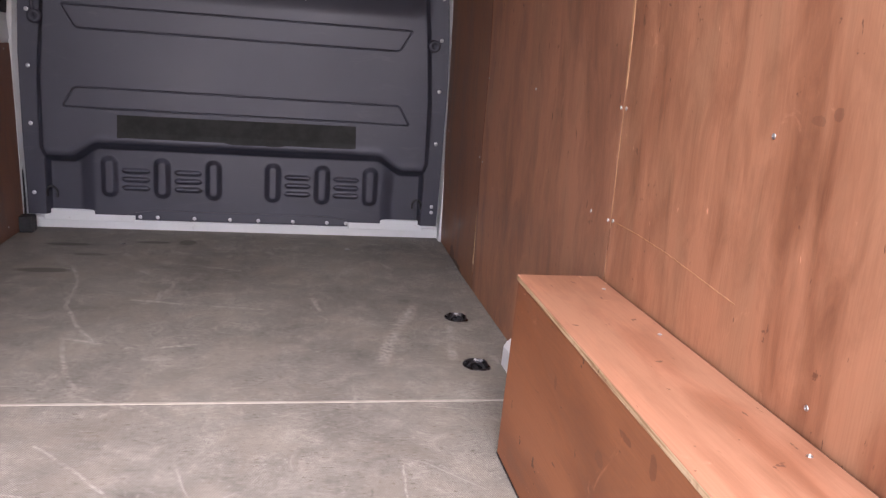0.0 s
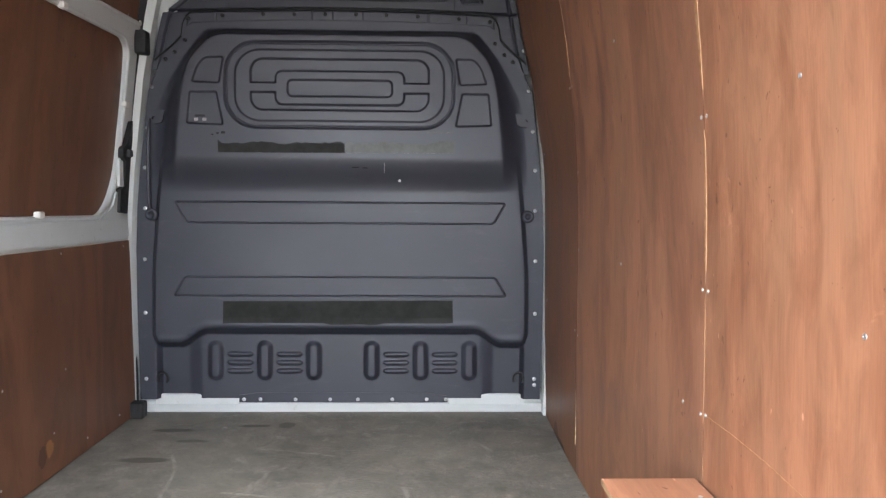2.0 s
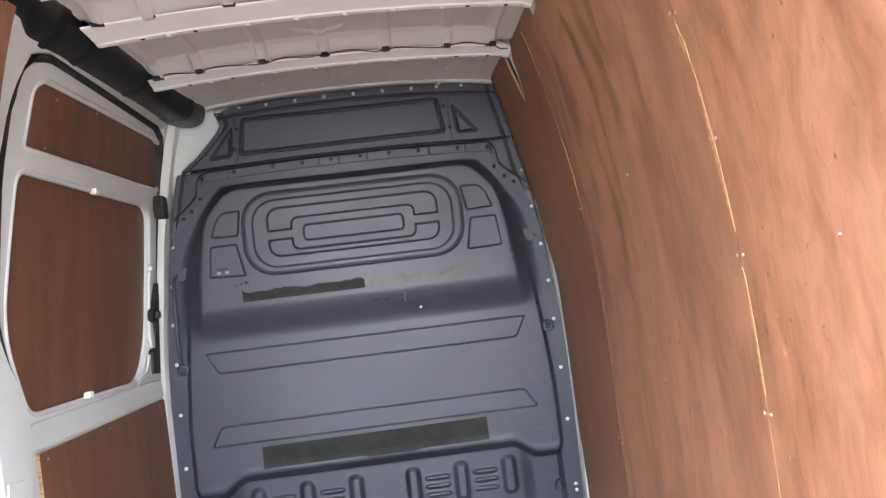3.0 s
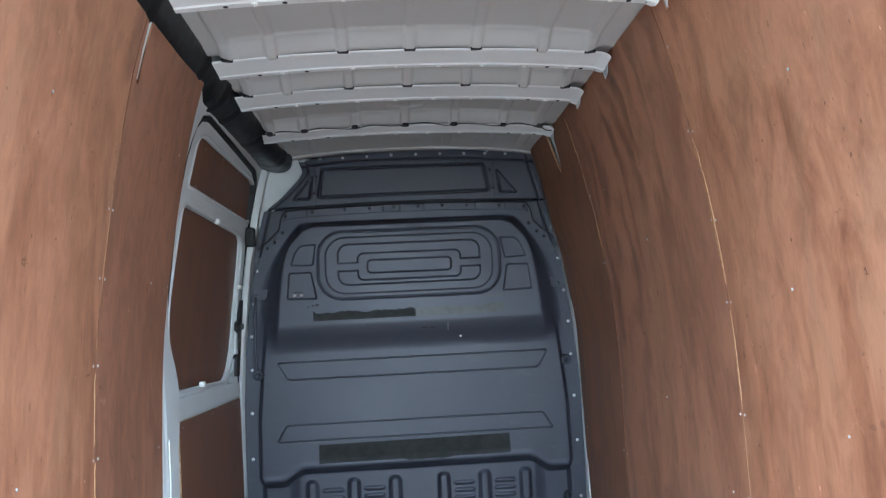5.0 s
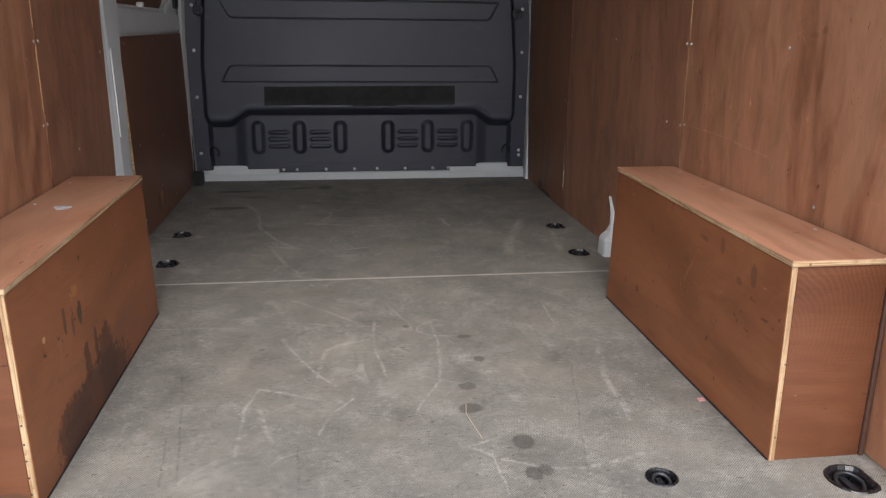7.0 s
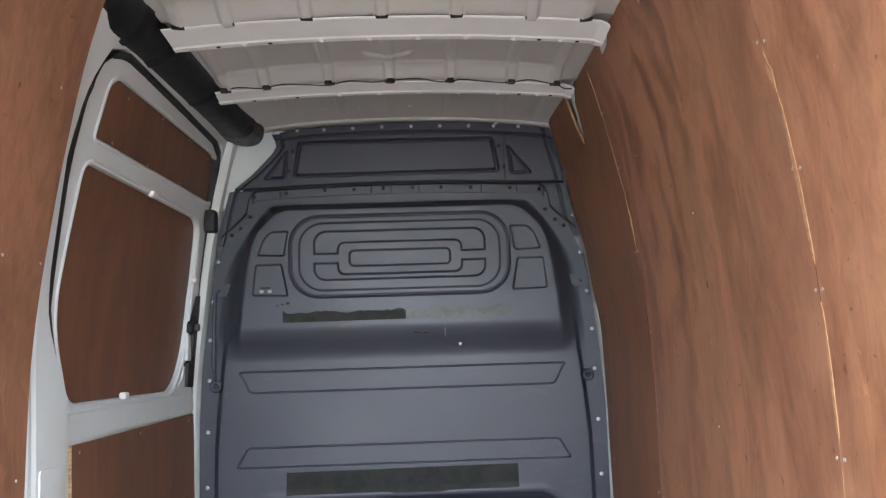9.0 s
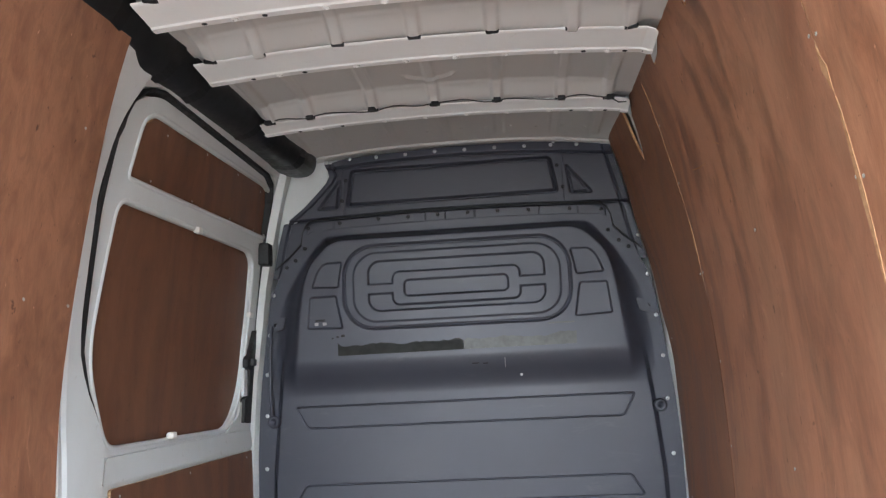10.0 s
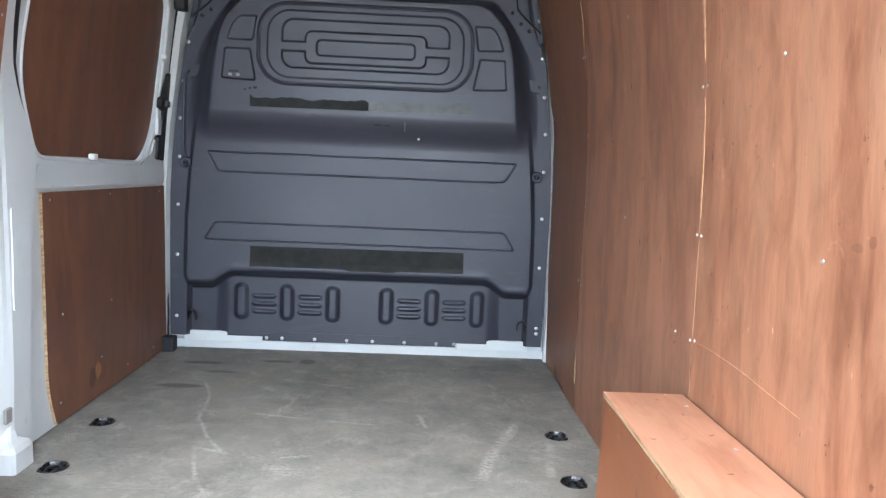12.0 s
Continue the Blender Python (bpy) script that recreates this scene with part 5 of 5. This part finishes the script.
def rail_section(y, out=0.0):
    """The rounded black cover: it drops and widens where the door track begins."""
    low = float(np.interp(y, [0, 1.30, 1.60, 1.73, 1.79, 2.0, 2.42, 2.8, 3.09], [1.862, 1.862, 1.874, 1.880, 1.846, 1.864, 1.876, 1.876, 1.860])) - out
    ux = float(np.interp(y, [0, 1.1, 1.75, 2.1, 2.55, 2.8, 3.09], [-0.676, -0.674, -0.668, -0.650, -0.637, -0.622, -0.580])) + out
    lx = float(np.interp(y, [0, 1.74, 1.80], [-0.722, -0.722, -0.752]))
    tip = float(np.interp(y, [2.4, 3.09], [0.0, 1.0]))
    a, b, c = Vector((lx - out, low + 0.004 + 0.032 * tip)), Vector((ux - 0.028 + 0.030 * tip, low + 0.002 - 0.034 * tip)), Vector((ux, 1.945))
    curve = [a * (1 - t) ** 2 + b * 2 * t * (1 - t) + c * t * t for t in np.linspace(0, 1, 9)]
    return [(lx - 0.018, y, low + 0.045), (lx - 0.008 - out, y, low + 0.012)] + [(p.x, y, p.y) for p in curve] + [(ux, y, 1.975), (-0.74, y, 1.975)]


rail = empty("rail_cover", (-0.70, 1.5, 1.85), label="black ribbed plastic trim along the roof rail", category="rail cover")
part("trim", sweep(rail_section, [0.05, 0.8, 1.4, 1.6, 1.70, 1.74, 1.78, 1.81, 1.9, 2.0, 2.1, 2.2, 2.4, 2.7, 2.9, 3.09]), RAIL, rail, smooth=True)
for y in (0.6, 1.1, 1.62, 1.905, 2.11, 2.54, 2.70, 2.84, 2.97):
    step = 0.005 if y < 2.6 else 0.0025
    part("rib", sweep(lambda t: rail_section(y + t[0], t[1]), [(-0.045, 0.0003), (-0.004, step), (0.002, step), (0.004, 0.0003)]), RAIL, rail, smooth=False)

# ---- wheel boxes ----
NAIL = disc_mesh("nail", 0.0020, 0.0008, DARK_STEEL, 8)
DARK_TRIM = plain("brown_trim", (0.07, 0.03, 0.018), 0.7)


def board(x0, x1, y0, y1, z0, z1, thin):
    """A plywood board; the faces across its thin axis keep slot 0, its edges take slot 1."""
    bm = block(x0, x1, y0, y1, z0, z1, 0.0012, seg=1)
    axis = "xyz".index(thin)
    bm.normal_update()
    for f in bm.faces:
        f.material_index = 0 if abs(f.normal[axis]) > 0.6 else 1
    return bm


def settle(ob, s):
    """The boxes stand a little out of square: moves the inner face and the lid."""
    near_low, far_low, near_top, far_top, drop = ((-0.005, -0.005, 0.002, 0.007, 0.008) if s < 0 else (-0.001, 0.002, -0.007, 0.012, 0.003))
    base = ob.parent.location
    for v in ob.data.vertices:
        x, y, z = v.co + base
        g = min(max((y - 0.25) / 0.94, 0), 1)
        t = min(max(z / 0.39, 0), 1)
        inner = 1 - min(max((abs(x) - 0.66) / 0.17, 0), 1)
        v.co.x += s * inner * ((near_low * (1 - g) + far_low * g) * (1 - t) + (near_top * (1 - g) + far_top * g) * t)
        v.co.z -= drop * t


for s in (-1, 1):
    box = empty("wheel_box", (s * 0.75, 0.72, 0.0), label="plywood wheel arch box with pale raw edges, standing against the wall", category="wheel box", group="wheel boxes")
    lo, hi = (0.655, 0.838)
    xa, xb = sorted((s * lo, s * hi))
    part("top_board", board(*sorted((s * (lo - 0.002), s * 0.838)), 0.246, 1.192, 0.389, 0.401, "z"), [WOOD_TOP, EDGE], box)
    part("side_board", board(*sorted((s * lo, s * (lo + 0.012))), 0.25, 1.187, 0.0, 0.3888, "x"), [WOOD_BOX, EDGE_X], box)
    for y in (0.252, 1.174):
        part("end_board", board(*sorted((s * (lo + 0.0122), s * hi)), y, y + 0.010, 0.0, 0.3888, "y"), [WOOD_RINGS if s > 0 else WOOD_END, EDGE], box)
    # Thin dark line where the side board meets the floor.
    part("bottom_bead", block(*sorted((s * (lo - 0.0025), s * (lo + 0.002))), 0.252, 1.187, 0.0004, 0.0035, 0.0008), RUBBER, box, "thin dark line along the floor joint")
    part("corner_trim", block(*sorted((s * 0.8385, s * 0.847)), 0.247, 0.262, 0.0, 0.384, 0.002), DARK_TRIM, box, "dark brown strip beside the wall")
    for z in (0.03, 0.062, 0.094, 0.125, 0.16) if s < 0 else (0.05, 0.2, 0.33):
        dot(NAIL, (s * (lo + 0.006), 0.2502, z), (0, -1, 0), box, "nail")
    for y in (0.45, 0.85, 1.1):
        dot(SCREW, (s * 0.815, y, 0.4012), (0, 0, 1), box)
    part("wall_batten", block(*sorted((s * 0.8383, s * 0.8455)), 0.264, 1.19, 0.385, 0.397, 0.002), DARK_TRIM, box, "dark gap batten against the wall")
    for child in box.children:
        if child.name.split(".")[0] not in ("nail", "screw"):
            settle(child, s)
        else:
            child.location.z -= (0.008 if s < 0 else 0.003) * min(1, (child.location.z) / 0.39)
patch = [(-0.744 + 0.016 * math.cos(a) * (1 + 0.3 * math.sin(3 * a)), 0.806 + 0.019 * math.sin(a) * (1 + 0.2 * math.cos(2 * a))) for a in np.linspace(0, 2 * math.pi, 18)[:-1]]
part("paint_splash", sheet(patch, [], lambda u, v, w: (u, v, 0.3955 - w), 0.0025, 0.05), [CHALK, CHALK], label="small dried white paint splash on the wheel box", category="paint splash")


# ---- lashing points in the floor ----
def cup(x, y, rx, ry, flat):
    bm = bmesh.new()
    rows = ((1.16, 0.0005), (1.12, 0.0025), (1.0, 0.003), (0.9, -0.004), (0.8, -0.022), (0.3, -0.026))
    rings = [[bm.verts.new((u, v, z)) for u, v in ring_loop(x, y, rx * k, ry * k, 20, flat)] for k, z in rows]
    for a, b in zip(rings, rings[1:]):
        for i in range(20):
            bm.faces.new([a[i], a[(i + 1) % 20], b[(i + 1) % 20], b[i]])
    bm.faces.new(rings[-1])
    return bm


for x, y, rx, ry, f in TIES:
    rusty = (x < 0 and y < 1.0)
    tie = empty("lashing_ring", (x, y, 0), label="rusty lashing eye in a black floor cup" if rusty else "black lashing eye in a recessed floor cup", category="lashing ring", group="floor lashing rings")
    part("cup", cup(x, y, rx, ry, f), GLOSS, tie, smooth=False)
    pts = [(x + 0.62 * rx * math.cos(a), y + 0.62 * ry * math.sin(a), -0.008 + 0.006 * math.sin(a)) for a in np.linspace(0, 2 * math.pi, 17)]
    link("ring", tube(pts, 0.004), RUST if rusty else DARK_STEEL, tie, "rusty steel ring" if rusty else "dark steel ring")
    part("stem", block(x - 0.006, x + 0.006, y - ry * 0.7, y + ry * 0.7, -0.022, -0.010, 0.002), RUST if rusty else DARK_STEEL, tie)


# ---- litter on the floor ----
PINK = plain("pink_paper", (0.62, 0.30, 0.29), 0.8, 0, 0.3)
STRAW = plain("pale_splinter", (0.46, 0.40, 0.30), 0.8, 0, 0.3)
bm = block(0.632, 0.646, 0.497, 0.512, 0.0006, 0.0026, 0.0006)
for v in bm.verts:
    v.co.z += 0.004 * math.sin((v.co.x - 0.632) * 190) ** 2
part("paper_scrap", bm, PINK, label="tiny crumpled pink paper scrap on the floor", category="scrap")
for pts in ([(0.015, 0.158, 0.0012), (0.016, 0.140, 0.003), (0.006, 0.120, 0.003), (-0.012, 0.104, 0.0012)], [(0.121, 0.543, 0.0012), (0.114, 0.50, 0.003), (0.118, 0.459, 0.004), (0.124, 0.43, 0.002), (0.130, 0.396, 0.0012)]):
    link("wood_splinter", tube(pts, 0.0010), STRAW, label="thin curled pale wood splinter on the floor", category="splinter", group="splinters on the floor")
